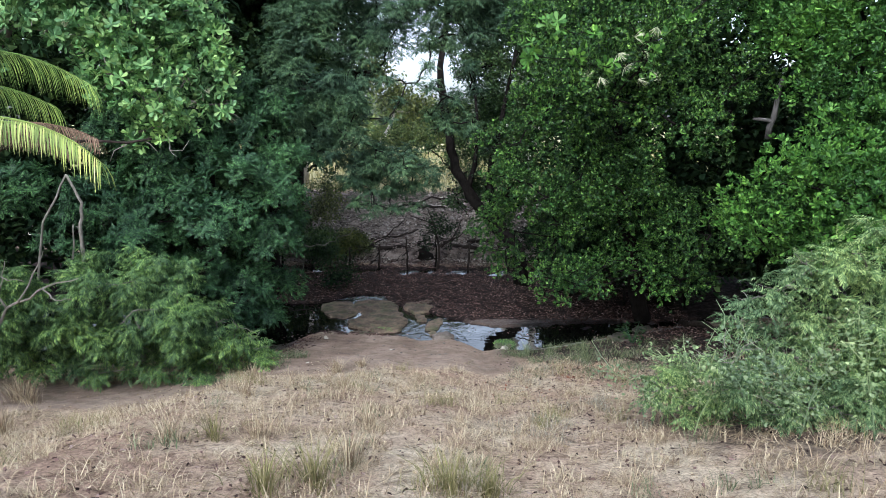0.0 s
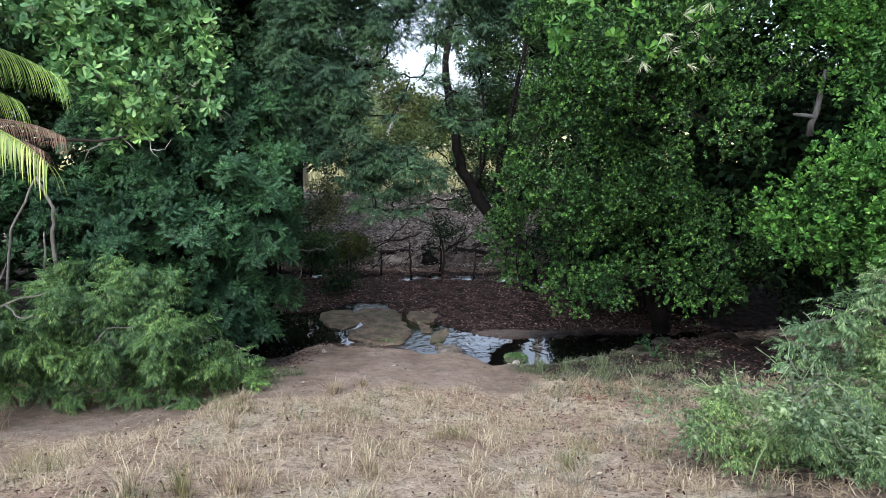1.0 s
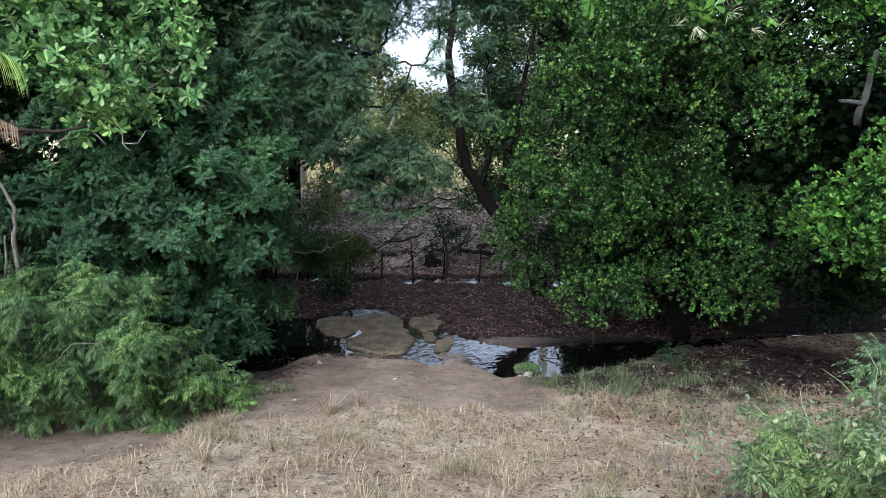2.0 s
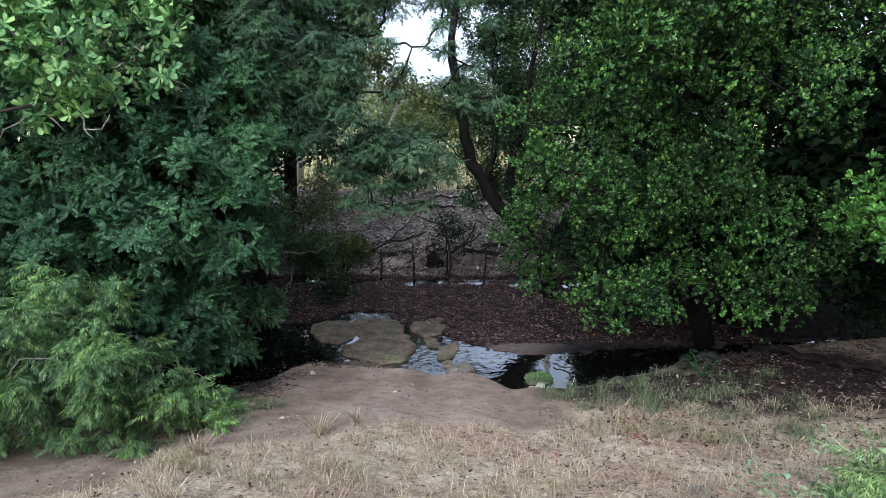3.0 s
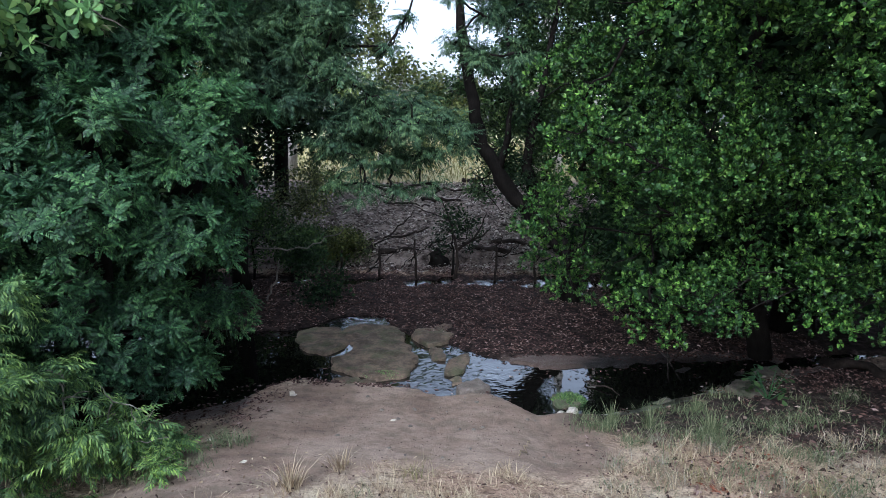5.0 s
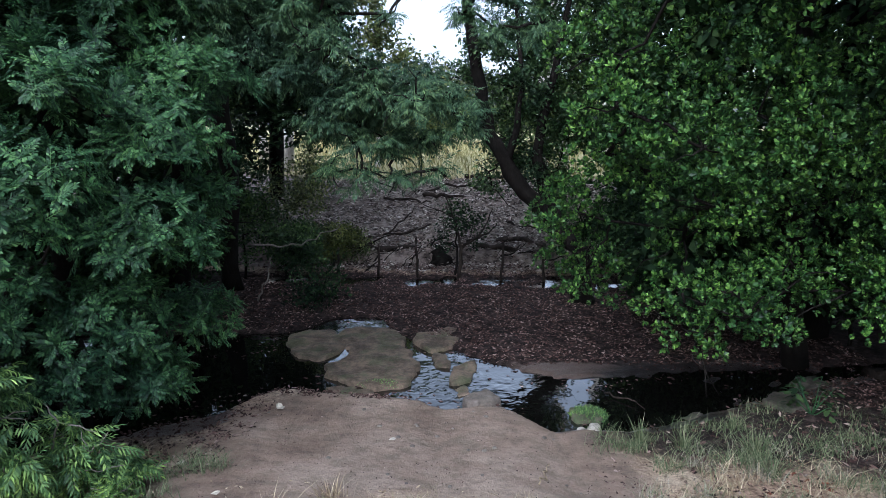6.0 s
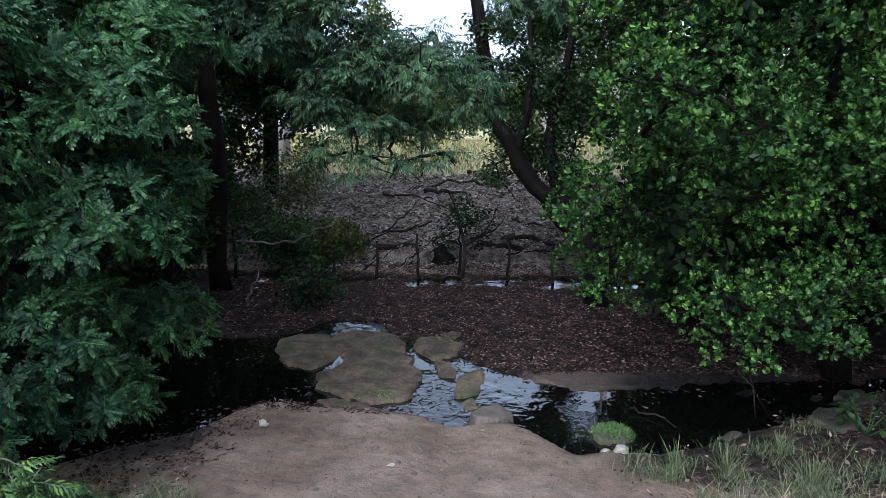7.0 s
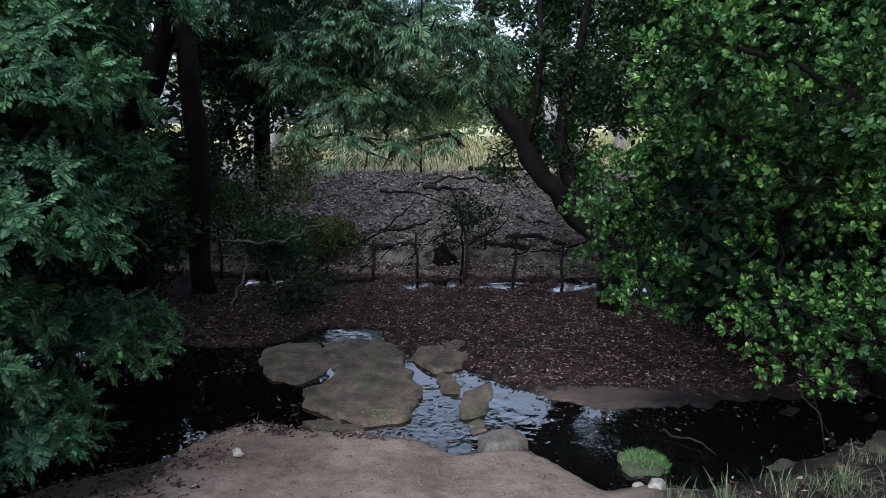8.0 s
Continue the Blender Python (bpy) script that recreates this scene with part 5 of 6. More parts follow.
log((on(-3.1, 26.3, 0.1), on(-2.4, 26.2, 0.1), on(-1.6, 26.1, 0.08)), 0.045, 0.02, "dark weathered log lying across the leafy bank", 1)
log((on(-1.9, 26.6, 0.12), on(-1.2, 26.4, 0.14), on(-0.6, 26.5, 0.1)), 0.07, 0.03, "thick pale-topped log on the leafy bank", 2)
log((on(-3.1, 23.0, 0.03), on(-2.2, 23.3, 0.03), on(-1.5, 23.7, 0.2)), 0.05, 0.025, "thin dark log at the foot of the bank", 3)
log((on(0.3, 22.9, 0.04), on(0.8, 22.75, 0.04), on(1.5, 22.5, 0.02)), 0.09, 0.06, "dark log half buried in leaves", 4)
log((on(-3.2, 22.3, 0.0), on(-2.5, 22.0, 0.02), on(-1.8, 22.3, 0.0)), 0.1, 0.05, "dark rotten log beside the far pool", 5)
log((on(-0.2, 22.4, 0.0), on(0.6, 22.1, 0.02), on(1.5, 22.3, 0.0)), 0.09, 0.05, "dark rotten log beside the far pool", 6)
log((on(-2.2, 27.4, 0.05), on(-1.2, 27.8, 0.2), on(0.4, 27.6, 0.1)), 0.05, 0.03, "bare crooked branch on the bank", 7)
log((on(-0.6, 30.2, 0.1), on(0.4, 30.0, 0.1), on(1.6, 30.4, 0.1)), 0.09, 0.05, "pale log at the top of the bank", 8)
log(((-5.1, 19.4, 1.0), (-4.0, 19.6, 0.95), (-3.3, 19.9, 1.25), (-3.0, 20.0, 1.55)), 0.02, 0.008, "bare pale stick leaning through the understory", 9, "stick", GREY_BARK)
log((on(-4.6, 18.4), (-4.4, 18.5, 0.5), (-4.35, 18.6, 0.9)), 0.022, 0.01, "thin bare stick standing by the pool", 10, "stick", GREY_BARK)
log((on(0.18, 11.2, 0.02), on(0.3, 11.6, 0.03), on(0.35, 11.85, 0.02)), 0.007, 0.003, "thin dry twig on the sand", 11, "twig", STRAW)
log((on(5.1, 14.9, 0.06), on(5.7, 14.0, 0.08), on(6.3, 13.2, 0.06)), 0.08, 0.05, "dark fallen branch lying on the leafy slope", 12, "fallen_branch")
log((on(4.1, 13.4, 0.02), on(4.6, 13.15, 0.03), on(5.2, 13.0, 0.02)), 0.02, 0.008, "thin dead stick lying among brown leaves", 21, "stick")
log((on(-2.7, 23.0, 0.1), on(-2.2, 23.4, 0.35), on(-1.9, 23.5, 0.75)), 0.03, 0.01, "crooked dead branch standing out of the leaves", 14, "dead_branch")
log((on(0.6, 24.4, 0.03), on(1.3, 24.0, 0.05), on(1.7, 23.5, 0.03)), 0.04, 0.02, "dark stick lying in leaves", 16, "stick")
log((on(-1.0, 18.6, 0.02), on(-0.4, 18.8, 0.03), on(0.1, 18.7, 0.02)), 0.015, 0.008, "thin twig on the wet leaf bed", 17, "twig")
log((on(1.2, 16.6, 0.03), on(1.7, 16.3, 0.03), on(2.1, 16.2, 0.02)), 0.02, 0.01, "thin twig on the wet leaf bed", 18, "twig")
log(((1.35, 14.15, 0.03), (1.6, 13.95, 0.05), (1.75, 13.7, 0.02)), 0.014, 0.006, "thin twig lying in the water", 19, "twig")
bare_branch("dead_branches", ((((-6.6, 8.9, 1.2), (-6.1, 8.9, 2.0), (-5.4, 8.8, 2.35), (-5.0, 8.8, 2.45)), 0.025, 0.006), (((-6.1, 8.9, 2.0), (-6.2, 8.8, 2.4), (-6.4, 8.8, 2.75)), 0.018, 0.005),
                              (((-5.9, 8.85, 2.1), (-5.6, 8.9, 2.6), (-5.5, 8.9, 2.8)), 0.014, 0.004), (((-5.5, 8.8, 2.3), (-5.2, 8.6, 2.2), (-4.9, 8.5, 2.25)), 0.012, 0.004),
                              (((-6.7, 8.9, 1.6), (-6.3, 8.7, 2.0), (-5.9, 8.6, 2.15)), 0.016, 0.005), (((-6.3, 8.8, 1.9), (-6.0, 8.7, 2.35), (-5.9, 8.7, 2.7)), 0.012, 0.004), (((-6.6, 8.8, 2.4), (-6.1, 8.7, 2.5), (-5.6, 8.6, 2.45)), 0.012, 0.004),
                              (((-4.7, 9.2, 1.7), (-4.4, 9.0, 1.95), (-4.0, 8.9, 2.0)), 0.009, 0.003), (((-3.6, 10.45, 0.9), (-3.45, 10.4, 1.3), (-3.2, 10.45, 1.2)), 0.011, 0.004), (((-3.45, 10.4, 1.3), (-3.55, 10.4, 1.45)), 0.007, 0.003), (((-3.7, 10.4, 1.0), (-3.3, 10.3, 0.95), (-2.95, 10.35, 1.0)), 0.008, 0.003)), GREY_BARK, "tangle of bare grey dead branches in the shrub", "branch")
bare_branch("hanging_twig", ((((-4.35, 10.4, 4.35), (-4.3, 10.3, 4.1), (-4.1, 10.3, 4.1), (-4.0, 10.3, 4.25)), 0.007, 0.003), (((-4.3, 10.3, 4.1), (-4.2, 10.3, 4.0)), 0.005, 0.002)), PALE_BARK, "bare pale twig hanging from the broad-leaved tree", "branch")

# stakes of an old fence across the creek
for i, (x, y, h) in enumerate(((-2.55, 20.9, 0.75), (-1.61, 20.7, 0.95), (0.3, 20.6, 0.95), (1.25, 20.5, 0.9), (-3.5, 20.9, 0.6), (2.0, 20.5, 0.8))):
    bm = bmesh.new()
    tube(bm, wander((0, 0, -0.1), (RNG.uniform(-0.05, 0.05), 0, h), 4, 0.03, i), [0.035, 0.033, 0.03, 0.028, 0.024], 7, 0.12, i)
    ob = part("fence_stake", bm, DEADWOOD)
    ob.location = on(x, y)
    tagged(ob, "weathered wooden fence stake standing in the wet creek bed", "stake", "old fence stakes")
bm = bmesh.new()
tube(bm, ((0, 0, -0.1), (0.02, 0, 0.12), (-0.06, 0.05, 0.3), (0.03, 0, 0.42)), (0.27, 0.22, 0.15, 0.05), 14, 0.4, 5)
ob = part("stump", bm, SHADE_BARK)
ob.location = on(-1.15, 21.9)
tagged(ob, "broad dark rotten stump at the foot of the bank", "stump")



def brushwood():
    """Dead sticks and roots washed together along the foot of the far bank."""
    r = random.Random(44)
    bm = bmesh.new()
    for k in range(80):
        x, y = r.uniform(-4.2, 3.0), r.gauss(21.9, 0.35)
        z = at_ground(x, y)
        ln, a = r.uniform(0.2, 0.75), r.gauss(0, 0.6)
        end = (x + math.cos(a) * ln, y + math.sin(a) * ln * 0.6, z + r.uniform(-0.05, 0.4))
        g = r.uniform(0.006, 0.03)
        tube(bm, wander((x, y, z), end, 4, 0.12, 900 + k), [g, g * 0.9, g * 0.75, g * 0.6, g * 0.35], 5, 0.15, k)
    return tagged(part("brushwood", bm, SHADE_BARK), "dark tangle of dead sticks and roots along the bank", "brushwood", kind="stuff")


brushwood()


# ---------------------------------------------------------------- grass, litter and small things
def blades(name, mat, xy, height, width, lean, label, category, seed, kind="stuff"):
    """Grass blades: two bent quads each."""
    rng = np.random.default_rng(seed)
    n = len(xy)
    z = ground_height(xy[:, 0], xy[:, 1])
    base = np.column_stack((xy, z - 0.01))
    a = rng.uniform(0, 2 * math.pi, n)
    way = np.column_stack((np.cos(a), np.sin(a), np.zeros(n)))
    side = np.column_stack((-np.sin(a), np.cos(a), np.zeros(n)))
    h = height * rng.uniform(0.5, 1.2, n)
    ln = h * lean * rng.uniform(0.3, 1.6, n)
    w = width * rng.uniform(0.6, 1.3, n)
    up = np.array((0, 0, 1.0))
    mid = base + way * (ln * 0.4)[:, None] + up * (h * 0.62)[:, None]
    tip = base + way * (ln * 1.1)[:, None] + up * h[:, None]
    v = np.stack((base - side * w[:, None], base + side * w[:, None], mid + side * w[:, None] * 0.8, mid - side * w[:, None] * 0.8, tip + side * w[:, None] * 0.15, tip - side * w[:, None] * 0.15), axis=1)
    q = np.array([(0, 1, 2, 3), (3, 2, 4, 5)])[None] + (np.arange(n) * 6)[:, None, None]
    return tagged(quads_object(name, v.reshape(-1, 3), q.reshape(-1, 4), mat), label, category, kind=kind)


def sand_free(xy):
    """Keeps few blades on the bare sand."""
    x, y = xy[:, 0], xy[:, 1]
    bare = np.clip(sand_cover(x, y) - 0.2, 0, 1)
    patch = grain(x, y, 0.9, 21) + 0.7 * grain(x, y, 0.4, 22)
    rng = np.random.default_rng(3)
    keep = (rng.random(len(x)) > bare * 3.2) & (y < table(LIP, x) - 0.1) & (patch + rng.normal(0, 0.15, len(x)) > 0.0)
    return xy[keep]


def spread(n, x0, x1, y0, y1, seed):
    rng = np.random.default_rng(seed)
    return np.column_stack((rng.uniform(x0, x1, n), rng.uniform(y0, y1, n)))


blades("dry_grass", STRAW, sand_free(spread(80000, -7, 6, 2.5, 12.2, 81)), 0.03, 0.0036, 4.0, "flattened straw-coloured dry grass over bare soil", "grass", 82)
rng = np.random.default_rng(83)
tufts = sand_free(spread(3400, -7, 6, 2.5, 12.0, 181))
xy = np.repeat(tufts, 15, axis=0)
blades("low_dry_tufts", STRAW, xy + rng.normal(0, 0.045, xy.shape), 0.11, 0.0033, 1.2, "low matted clumps of dry grass", "grass", 182)
tufts = np.concatenate((spread(50, -5.5, 4, 3.5, 11.0, 183), np.array(((-6.0, 9.0), (-6.2, 8.8), (-5.9, 8.7), (-3.2, 8.6), (-2.9, 8.7), (-2.6, 8.5)))))
xy = np.repeat(sand_free(tufts), 60, axis=0)
blades("yellow_green_tufts", YELLOW_BLADE, xy + rng.normal(0, 0.09, xy.shape), 0.17, 0.0025, 0.8, "half-dry yellowish green grass tufts", "grass", 184)
tufts = sand_free(spread(560, -7, 6, 3.0, 11.8, 84))
xy = np.repeat(tufts, 26, axis=0)
for x, y, n in ((-1.35, 9.95, 90), (-1.05, 10.2, 60), (-0.3, 10.0, 50), (-2.9, 8.6, 80), (-1.9, 8.3, 60), (0.4, 9.2, 60), (-4.0, 7.2, 90), (-2.0, 6.6, 90), (-0.6, 7.0, 70), (1.2, 8.3, 60)):
    xy = np.concatenate((xy, np.array((x, y)) + rng.normal(0, 0.05, (n, 2))))
blades("dry_grass_tufts", STRAW, xy + rng.normal(0, 0.06, xy.shape), 0.14, 0.0026, 1.0, "sparse upright tufts of dry straw grass", "grass", 85)
tufts = np.concatenate((spread(260, 0.9, 4.8, 10.4, 13.6, 86), spread(70, -3.7, -2.6, 10.3, 11.6, 87), spread(50, -3.5, 5, 4, 10, 88)))
tufts = tufts[(tufts[:, 1] < table(LIP, tufts[:, 0]) - 0.15) & (grain(tufts[:, 0], tufts[:, 1], 1.3, 31) + rng.normal(0, 0.15, len(tufts)) > -0.05)]
xy = np.repeat(tufts, 30, axis=0)
clumps = np.array(((1.33, 12.36), (1.78, 12.22), (2.50, 12.98), (2.44, 12.20), (1.16, 12.35), (2.77, 12.43), (2.02, 12.07), (3.14, 12.45), (2.24, 11.98), (1.48, 11.90)))
xy = np.concatenate((xy, np.repeat(clumps, 70, axis=0)))
blades("green_grass", GREEN_BLADE, xy + rng.normal(0, 0.08, xy.shape), 0.12, 0.003, 1.1, "grey-green grass tufts along the creek bank", "grass", 89)


tufts = sand_free(spread(170, 0.5, 4.2, 6.5, 12.4, 186))
xy = np.repeat(tufts, 30, axis=0)
blades("grey_grass_tufts", GREY_STRAW, xy + rng.normal(0, 0.07, xy.shape), 0.13, 0.0028, 0.8, "dull grey dry grass standing in tufts", "grass", 187)


def grass_tuft(x, y, n, height, width, mat, label, seed):
    """One clump of blades that lean out from its middle."""
    rng = np.random.default_rng(seed)
    a, d = rng.uniform(0, 2 * math.pi, n), np.abs(rng.normal(0, 0.5, n))
    way = np.column_stack((np.cos(a), np.sin(a), np.zeros(n)))
    side = np.column_stack((-np.sin(a), np.cos(a), np.zeros(n)))
    h = 0.85 * height * rng.uniform(0.35, 1.15, n)
    base = way * (d * width * 0.6)[:, None] + np.array((0, 0, -0.02))
    lean = (0.2 + 0.7 * d) * h * rng.uniform(0.2, 1.8, n)
    a2 = rng.normal(0, 0.8, n)
    way = way * np.cos(a2)[:, None] + side * np.sin(a2)[:, None]
    w = (0.0035 * rng.uniform(0.7, 1.4, n))[:, None]
    rows = [base + way * (lean * f ** 1.8)[:, None] + np.array((0, 0, 1.0)) * (h * (f - 0.25 * d * f ** 2.5))[:, None] for f in (0, 0.4, 0.75, 1.0)]
    v = np.stack([p + k * side * w * g for p, g in zip(rows, (1, 0.9, 0.6, 0.12)) for k in (-1, 1)], axis=1)
    q = np.array([(0, 1, 3, 2), (2, 3, 5, 4), (4, 5, 7, 6)])[None] + (np.arange(n) * 8)[:, None, None]
    ob = quads_object("grass_tuft", v.reshape(-1, 3), q.reshape(-1, 4), mat)
    ob.location = (x, y, at_ground(x, y))
    return tagged(ob, label, "grass tuft", "grass tufts on the bank")


DRY_TUFT, GREEN_TUFT, YELLOW_TUFT = "upright clump of dry straw-coloured grass", "clump of fresh grey-green grass by the creek", "half-green clump of yellowing grass"
for i, (x, y, n, h, w, mat, label) in enumerate((
        (-1.83, 10.12, 150, 0.3, 0.26, STRAW, DRY_TUFT), (-1.5, 10.6, 90, 0.24, 0.22, STRAW, DRY_TUFT), (-0.46, 9.83, 90, 0.2, 0.3, STRAW, DRY_TUFT), (-1.45, 8.66, 110, 0.26, 0.34, STRAW, DRY_TUFT),
        (-2.31, 5.47, 110, 0.3, 0.2, STRAW, DRY_TUFT), (-1.95, 5.5, 110, 0.28, 0.24, YELLOW_BLADE, YELLOW_TUFT), (-1.6, 5.6, 170, 0.26, 0.5, STRAW, DRY_TUFT), (-6.3, 9.2, 200, 0.4, 0.45, STRAW, DRY_TUFT), (-6.0, 9.0, 120, 0.35, 0.35, STRAW, DRY_TUFT),
        (-5.2, 7.36, 140, 0.4, 0.3, STRAW, DRY_TUFT), (-0.72, 5.05, 150, 0.42, 0.3, STRAW, DRY_TUFT), (-0.85, 4.5, 170, 0.4, 0.4, YELLOW_BLADE, YELLOW_TUFT), (-0.77, 6.4, 100, 0.34, 0.25, STRAW, DRY_TUFT), (0.09, 4.5, 200, 0.32, 0.4, YELLOW_BLADE, YELLOW_TUFT),
        (0.35, 4.65, 160, 0.28, 0.4, YELLOW_BLADE, YELLOW_TUFT), (-1.1, 4.2, 160, 0.3, 0.4, YELLOW_BLADE, YELLOW_TUFT), (1.02, 7.1, 90, 0.2, 0.25, YELLOW_BLADE, YELLOW_TUFT), (-2.4, 7.6, 100, 0.25, 0.3, STRAW, DRY_TUFT), (-2.75, 9.0, 120, 0.26, 0.3, STRAW, DRY_TUFT),
        (1.38, 12.5, 110, 0.3, 0.25, GREEN_BLADE, GREEN_TUFT), (1.81, 12.4, 130, 0.3, 0.25, GREEN_BLADE, GREEN_TUFT), (2.44, 12.17, 170, 0.36, 0.35, GREEN_BLADE, GREEN_TUFT), (2.54, 13.0, 90, 0.28, 0.3, GREEN_BLADE, GREEN_TUFT), (2.36, 11.65, 120, 0.28, 0.3, GREEN_BLADE, GREEN_TUFT))):
    grass_tuft(x, y, n, h, w, mat, label, 700 + i)


def weed_patch(name, x0, x1, y0, y1, z, n, height, label, seed):
    """Short green weeds that grow over a stone."""
    r = np.random.default_rng(seed)
    a, d = r.uniform(0, 2 * math.pi, n), np.sqrt(r.uniform(0, 1, n))
    base = np.column_stack(((x0 + x1) / 2 + np.cos(a) * d * (x1 - x0) / 2, (y0 + y1) / 2 + np.sin(a) * d * (y1 - y0) / 2, z - 0.05 * d * d))
    way = unit(np.column_stack((r.normal(0, 0.7, n), r.normal(0, 0.7, n), np.ones(n))))
    up = unit(r.normal(0, 1, (n, 3)))
    v, q = scattered([leaflet(height, 0.007), leaflet(height * 0.8, 0.011)], base, way, up, r.uniform(0.5, 1.2, n))
    return tagged(quads_object(name, v, q, LEAF_SHRUB), label, "weeds", kind="stuff")


weed_patch("stone_weeds", 0.8, 1.26, 13.28, 13.72, 0.055, 1300, 0.07, "short green weeds growing over a stone in the creek", 191)
weed_patch("rock_moss", -1.95, -1.25, 14.16, 14.5, 0.075, 900, 0.02, "short green moss and grass along the edge of a rock", 192)
blades("field_grass", FIELD_BLADE, spread(16000, -22, 18, 29.5, 60, 90), 0.4, 0.02, 0.9, "tall yellow dry grass in the sunlit field", "grass", 91)


def litter(name, mat, xy, size, label, seed, lift=0.012):
    """Fallen leaves: curled ovals lying at odd angles."""
    rng = np.random.default_rng(seed)
    n = len(xy)
    z = ground_height(xy[:, 0], xy[:, 1])
    keep = (z > 0.0) & (grain(xy[:, 0], xy[:, 1], 0.55, 41) + rng.normal(0, 0.3, n) > -0.15)
    wet = zone(xy[:, 0], xy[:, 1], 1.05, 14.85, 1.15, 0.42) + 0.25 * grain(xy[:, 0], xy[:, 1], 0.3, 43) > 0.55
    wet |= (xy[:, 0] > 1.6) & (xy[:, 0] < 4.2) & (xy[:, 1] > table(LIP, xy[:, 0]) - 0.1) & (xy[:, 1] < 15.2) & (rng.random(n) < 0.75)
    keep &= ~wet
    xy, z = xy[keep], z[keep]
    n = len(xy)
    pos = np.column_stack((xy, z + lift))
    a = rng.uniform(0, 2 * math.pi, n)
    way = np.column_stack((np.cos(a), np.sin(a), rng.normal(0, 0.25, n)))
    up = np.array((0, 0, 1.0)) + rng.normal(0, 0.3, (n, 3))
    kinds = [oval_leaf(1.0, 0.5, f, d) for f, d in ((0.3, -0.2), (-0.2, 0.1), (0.15, 0.2), (0.45, -0.3))] + [leaflet(1.0, 0.42, 0.3, -0.15)]
    v, q = scattered(kinds, pos, way, up, size * rng.uniform(0.5, 1.3, n))
    return tagged(quads_object(name, v, q, mat), label, "leaf litter", kind="stuff")


def floating(n, x0, x1, y0, y1, size, seed):
    """Leaves and scraps lying on the water."""
    r = np.random.default_rng(seed)
    xy = spread(n, x0, x1, y0, y1, seed)
    z = ground_height(xy[:, 0], xy[:, 1])
    edge = np.minimum(np.abs(xy[:, 1] - table(LIP, xy[:, 0])), np.abs(xy[:, 1] - table(FAR_EDGE, xy[:, 0])))
    xy = xy[(z < -0.02) & (r.random(n) < np.exp(-edge * 2.2) + 0.05)]
    n = len(xy)
    a = r.uniform(0, 6.28, n)
    v, q = scattered([oval_leaf(1, 0.5, 0.05, 0.0), leaflet(1, 0.4, 0.05, 0.0)], np.column_stack((xy, np.full(n, 0.006))), np.column_stack((np.cos(a), np.sin(a), np.zeros(n))), np.tile(np.array((0, 0, 1.0)), (n, 1)), size * r.uniform(0.4, 1.2, n))
    return tagged(quads_object("floating_leaves", v, q, DRY_LEAF), "brown leaves and scraps floating on the creek", "leaf litter", kind="stuff")


floating(2600, -6, 6, 12, 17.6, 0.075, 193)


def pale_weeds():
    """Leggy stems with round grey-green leaves, growing through the shrub."""
    rng = np.random.default_rng(77)
    for i in range(24):
        x, y = rng.uniform(2.3, 4.4), rng.uniform(5.6, 7.2)
        z = at_ground(x, y)
        lean = np.array((rng.uniform(-0.6, 0.5), rng.uniform(-0.4, 0.4), rng.uniform(0.7, 1.4)))
        weed = thing("pale_weed", (x, y, z), "leggy weed with pale grey-green round leaves", "weed", "weeds in the shrub")
        f = np.linspace(0, 1, 10)[:, None]
        line = np.array((x, y, z)) + lean * f + np.array((lean[0] * 0.5, 0, -0.15)) * f ** 2 + rng.normal(0, 0.025, (10, 3)) * f
        bm = bmesh.new()
        tube(bm, line, list(np.linspace(0.007, 0.003, 10)), 5, 0.05, i)
        for k in (3, 5, 6, 8):
            tip = line[k] + lean * 0.25 + rng.normal(0, 0.14, 3)
            tube(bm, wander(line[k], tip, 3, 0.1, i * 9 + k), [0.005, 0.004, 0.003, 0.002], 4, 0.05, k)
        part("stem", bm, LEAF_GREY, weed)
        k = rng.integers(3, 10, 110)
        pos = line[k] + rng.normal(0, 0.07, (110, 3))
        way = unit(rng.normal(0, 1, (110, 3)) + np.array((0, 0, 0.3)))
        v, q = scattered([oval_leaf(0.045, 0.04, 0.1, 0.1)], pos, way, np.tile(np.array((0, 0, 1.0)), (110, 1)), rng.uniform(0.6, 1.2, 110))
        quads_object("foliage", v, q, LEAF_GREY, weed)
        settle(weed)


pale_weeds()


def broad_weed(x, y):
    """Low weed with broad dark leaves."""
    rng = np.random.default_rng(78)
    z = at_ground(x, y)
    weed = thing("broad_leaved_weed", (x, y, z), "low weed with broad dull blue-green leaves", "weed")
    for k in range(9):
        a, h = rng.uniform(0, 6.28), rng.uniform(0.15, 0.45)
        end = Vector((x + math.cos(a) * 0.3 * rng.uniform(0.3, 1), y + math.sin(a) * 0.25, z + h))
        bm = bmesh.new()
        tube(bm, wander((x, y, z - 0.02), end, 3, 0.06, k), [0.008, 0.007, 0.005, 0.003], 5, 0.05, k)
        part("stem", bm, LEAF_DARK, weed)
        pieces = []
        for i in range(6):
            v, q = paddle_leaf(rng.uniform(0.08, 0.13), rng.uniform(0.06, 0.09), 0.1, 0.35)
            pieces.append((turned(v, rng.uniform(-3.1, 3.1), rng.uniform(-0.3, 0.5)) + np.array(end) - np.array((0, 0, 0.05 * i)), q))
        v, q = joined(pieces)
        quads_object("foliage", v, q, LEAF_WOOD_SHADE, weed, smooth=True)
    return settle(weed)


broad_weed(3.64, 13.46)
litter("leaf_litter", DRY_LEAF, spread(84000, -5.5, 5.5, 13.6, 21.8, 92), 0.056, "brown fallen leaves covering the damp creek bed", 93)
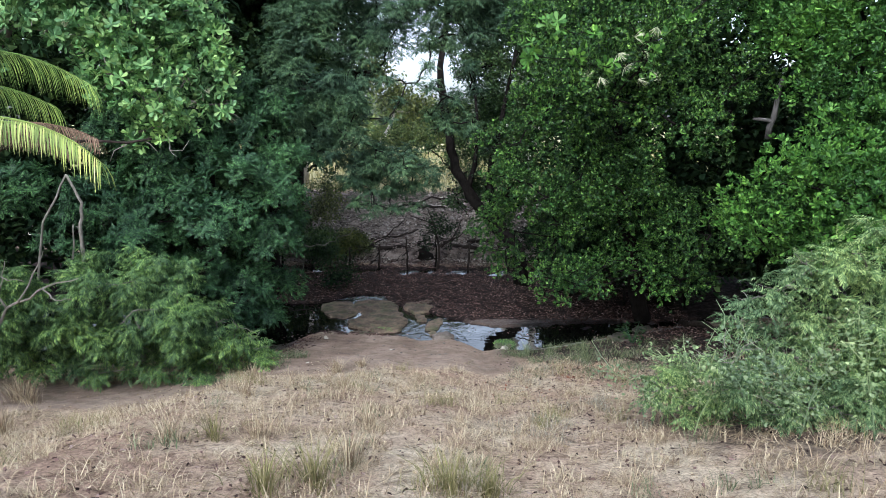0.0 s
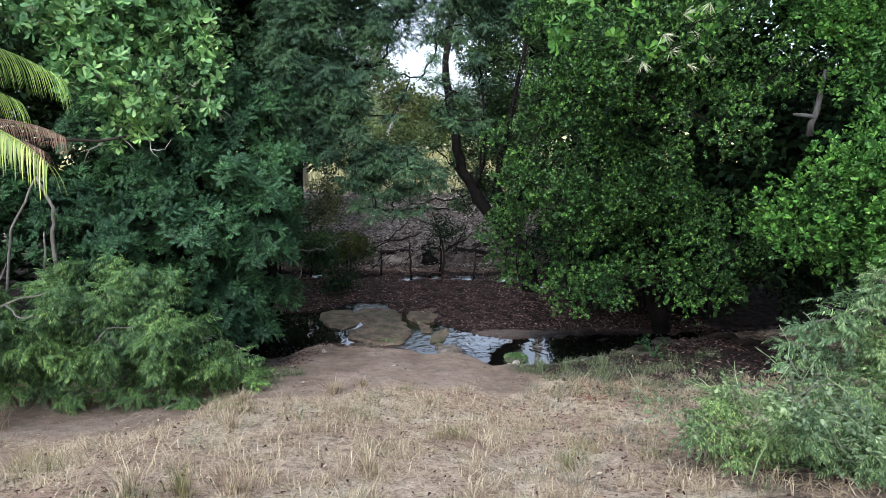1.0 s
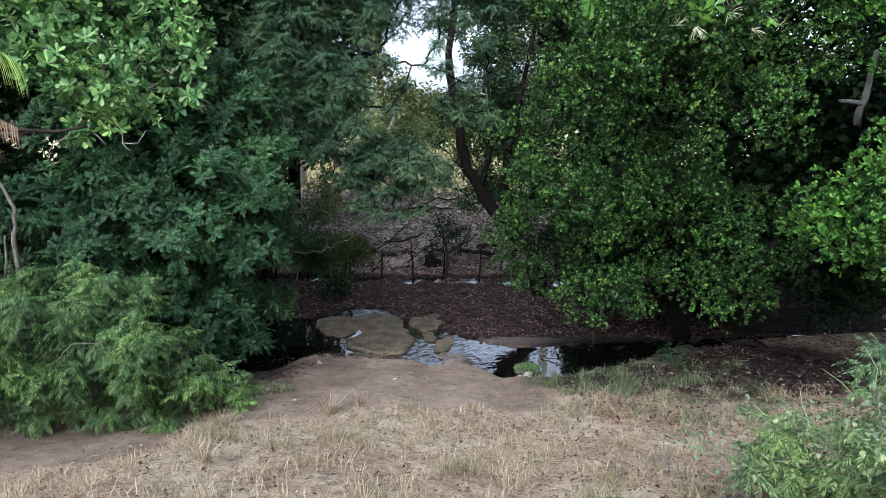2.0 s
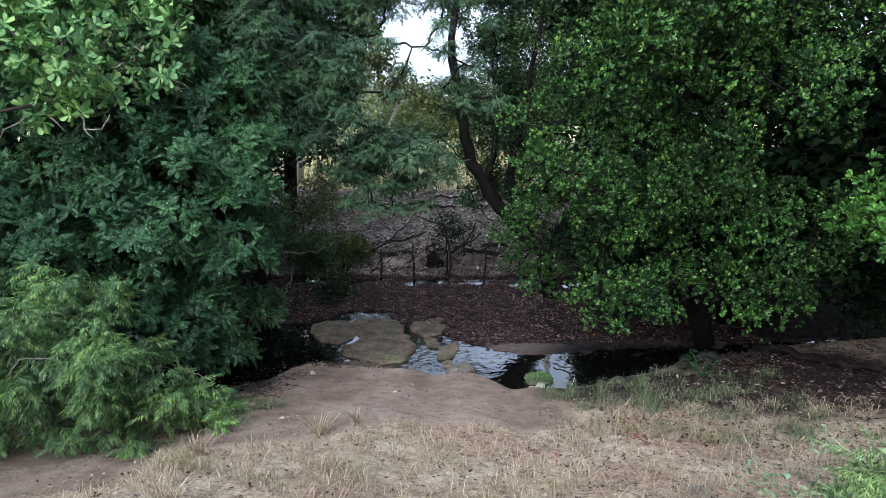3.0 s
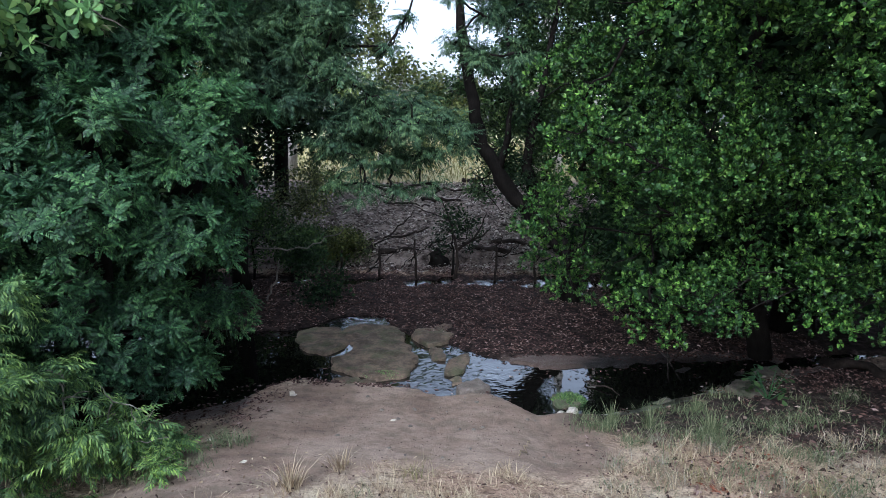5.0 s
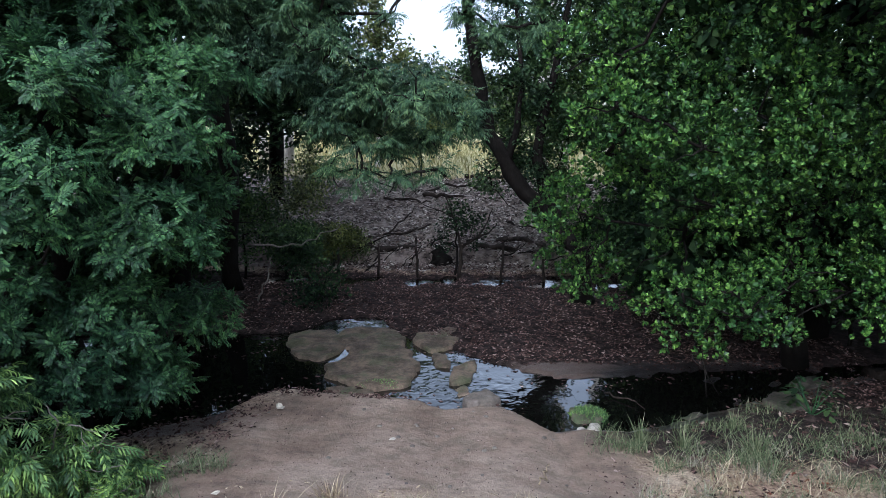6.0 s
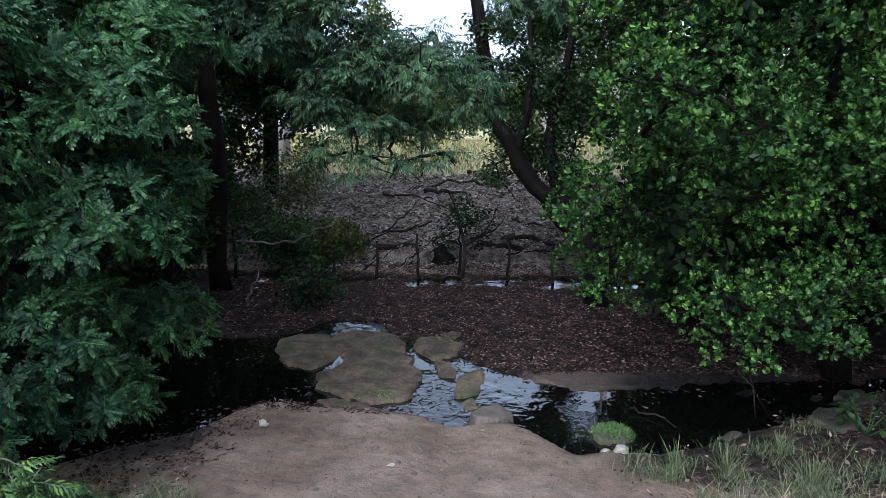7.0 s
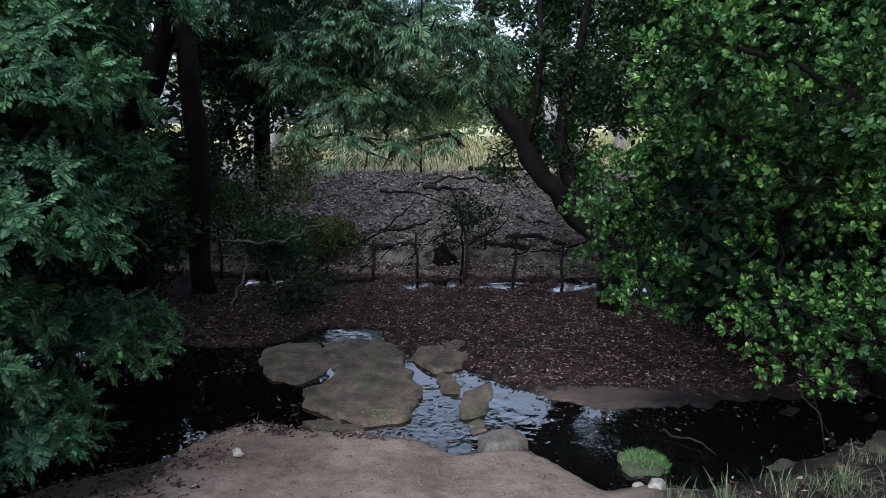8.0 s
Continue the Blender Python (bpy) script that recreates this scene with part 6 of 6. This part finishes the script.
litter("bank_litter", PALE_LEAF, spread(52000, -5.0, 4.0, 21.2, 29.8, 94), 0.11, "pale dry fallen leaves covering the far bank", 95)
litter("bank_foot_leaves", DRY_LEAF, spread(7000, -5, 4, 20.9, 23.2, 298), 0.08, "dark wet leaves at the foot of the far bank", 299)
litter("scattered_leaves", STRAW, spread(3200, -6, 5.5, 3, 11, 96), 0.045, "scattered dry leaves on the near bank", 97)
litter("near_bank_leaves", DRY_LEAF, np.concatenate((spread(2600, 0.8, 4.8, 6.5, 12.6, 198), spread(5200, -4.5, 5, 3, 10.6, 197))), 0.045, "small brown dry leaves among the grass", 199)
litter("sand_debris", DRY_LEAF, spread(2600, -4.2, 1.2, 9.5, 13.6, 398), 0.022, "tiny dark scraps of dead leaf strewn over the sand", 399, 0.004)
litter("left_bank_leaves", DRY_LEAF, spread(2600, -5.2, -2.7, 11.0, 13.3, 498), 0.055, "brown leaves and twigs on the damp bank", 499)
redxy = np.concatenate((np.array((1.9, 10.66)) + np.random.default_rng(5).normal(0, 0.1, (40, 2)), np.array((2.6, 11.2)) + np.random.default_rng(6).normal(0, 0.25, (60, 2)), np.array((1.0, 9.7)) + np.random.default_rng(8).normal(0, 0.25, (40, 2))))
litter("red_leaves", RED_LEAF, redxy, 0.06, "reddish dry leaves in a small drift", 200)
litter("shaded_bank_leaves", DRY_LEAF, np.concatenate((spread(1600, 1.6, 6, 10.4, 13.2, 98), spread(4200, 3.2, 8.5, 11.6, 15.4, 100))), 0.07, "brown fallen leaves under the trees", 99)

for i, (x, y, s) in enumerate(((-2.6, 13.05, 0.1), (-1.2, 12.15, 0.08), (-3.0, 11.3, 0.09), (-2.4, 10.6, 0.08))):
    v, q = joined([(turned(oval_leaf(s * (1 - 0.2 * k), s * 0.75, 0.3, -0.25)[0], k * 0.9, -0.4 * k, 0.5 * k) - np.array((s * 0.5, 0, 0)), oval_leaf(1, 1)[1]) for k in range(3 if s > 0.095 else 1)])
    ob = quads_object("pale_leaf", v, q, PALE_SCRAP)
    ob.location = on(x, y, 0.02)
    tagged(ob, "pale curled fallen leaf lying on the bank", "leaf")
for i, (x, y, r) in enumerate(((0.87, 13.06, 0.06), (0.98, 12.95, 0.07))):
    bm = bmesh.new()
    bmesh.ops.create_icosphere(bm, subdivisions=3, radius=r)
    for v in bm.verts:
        v.co *= 1 + 0.5 * noise.noise(v.co * 14 + Vector((i * 5, 0, 0)))
        v.co.z *= 0.65
    ob = part("pale_stone", bm, PALE_STONE)
    ob.location = on(x, y, r * 0.35)
    tagged(ob, "small whitish stone at the water's edge", "stone")
for i in range(34):
    x, y = RNG.uniform(-3.4, 0.6), RNG.uniform(10.8, 13.4)
    s = RNG.uniform(0.012, 0.03)
    if y < table(LIP, x) - 0.15:
        bm = bmesh.new()
        bmesh.ops.create_icosphere(bm, subdivisions=2, radius=s)
        for v in bm.verts:
            v.co *= 1 + 0.35 * noise.noise(v.co * 18 + Vector((i, 0, 0)))
            v.co.z *= 0.55
        ob = part("pebble", bm, STONE)
        ob.location = on(x, y, s * 0.15)
        tagged(ob, "small brown pebble on the sand", "pebble", "pebbles on the sand")
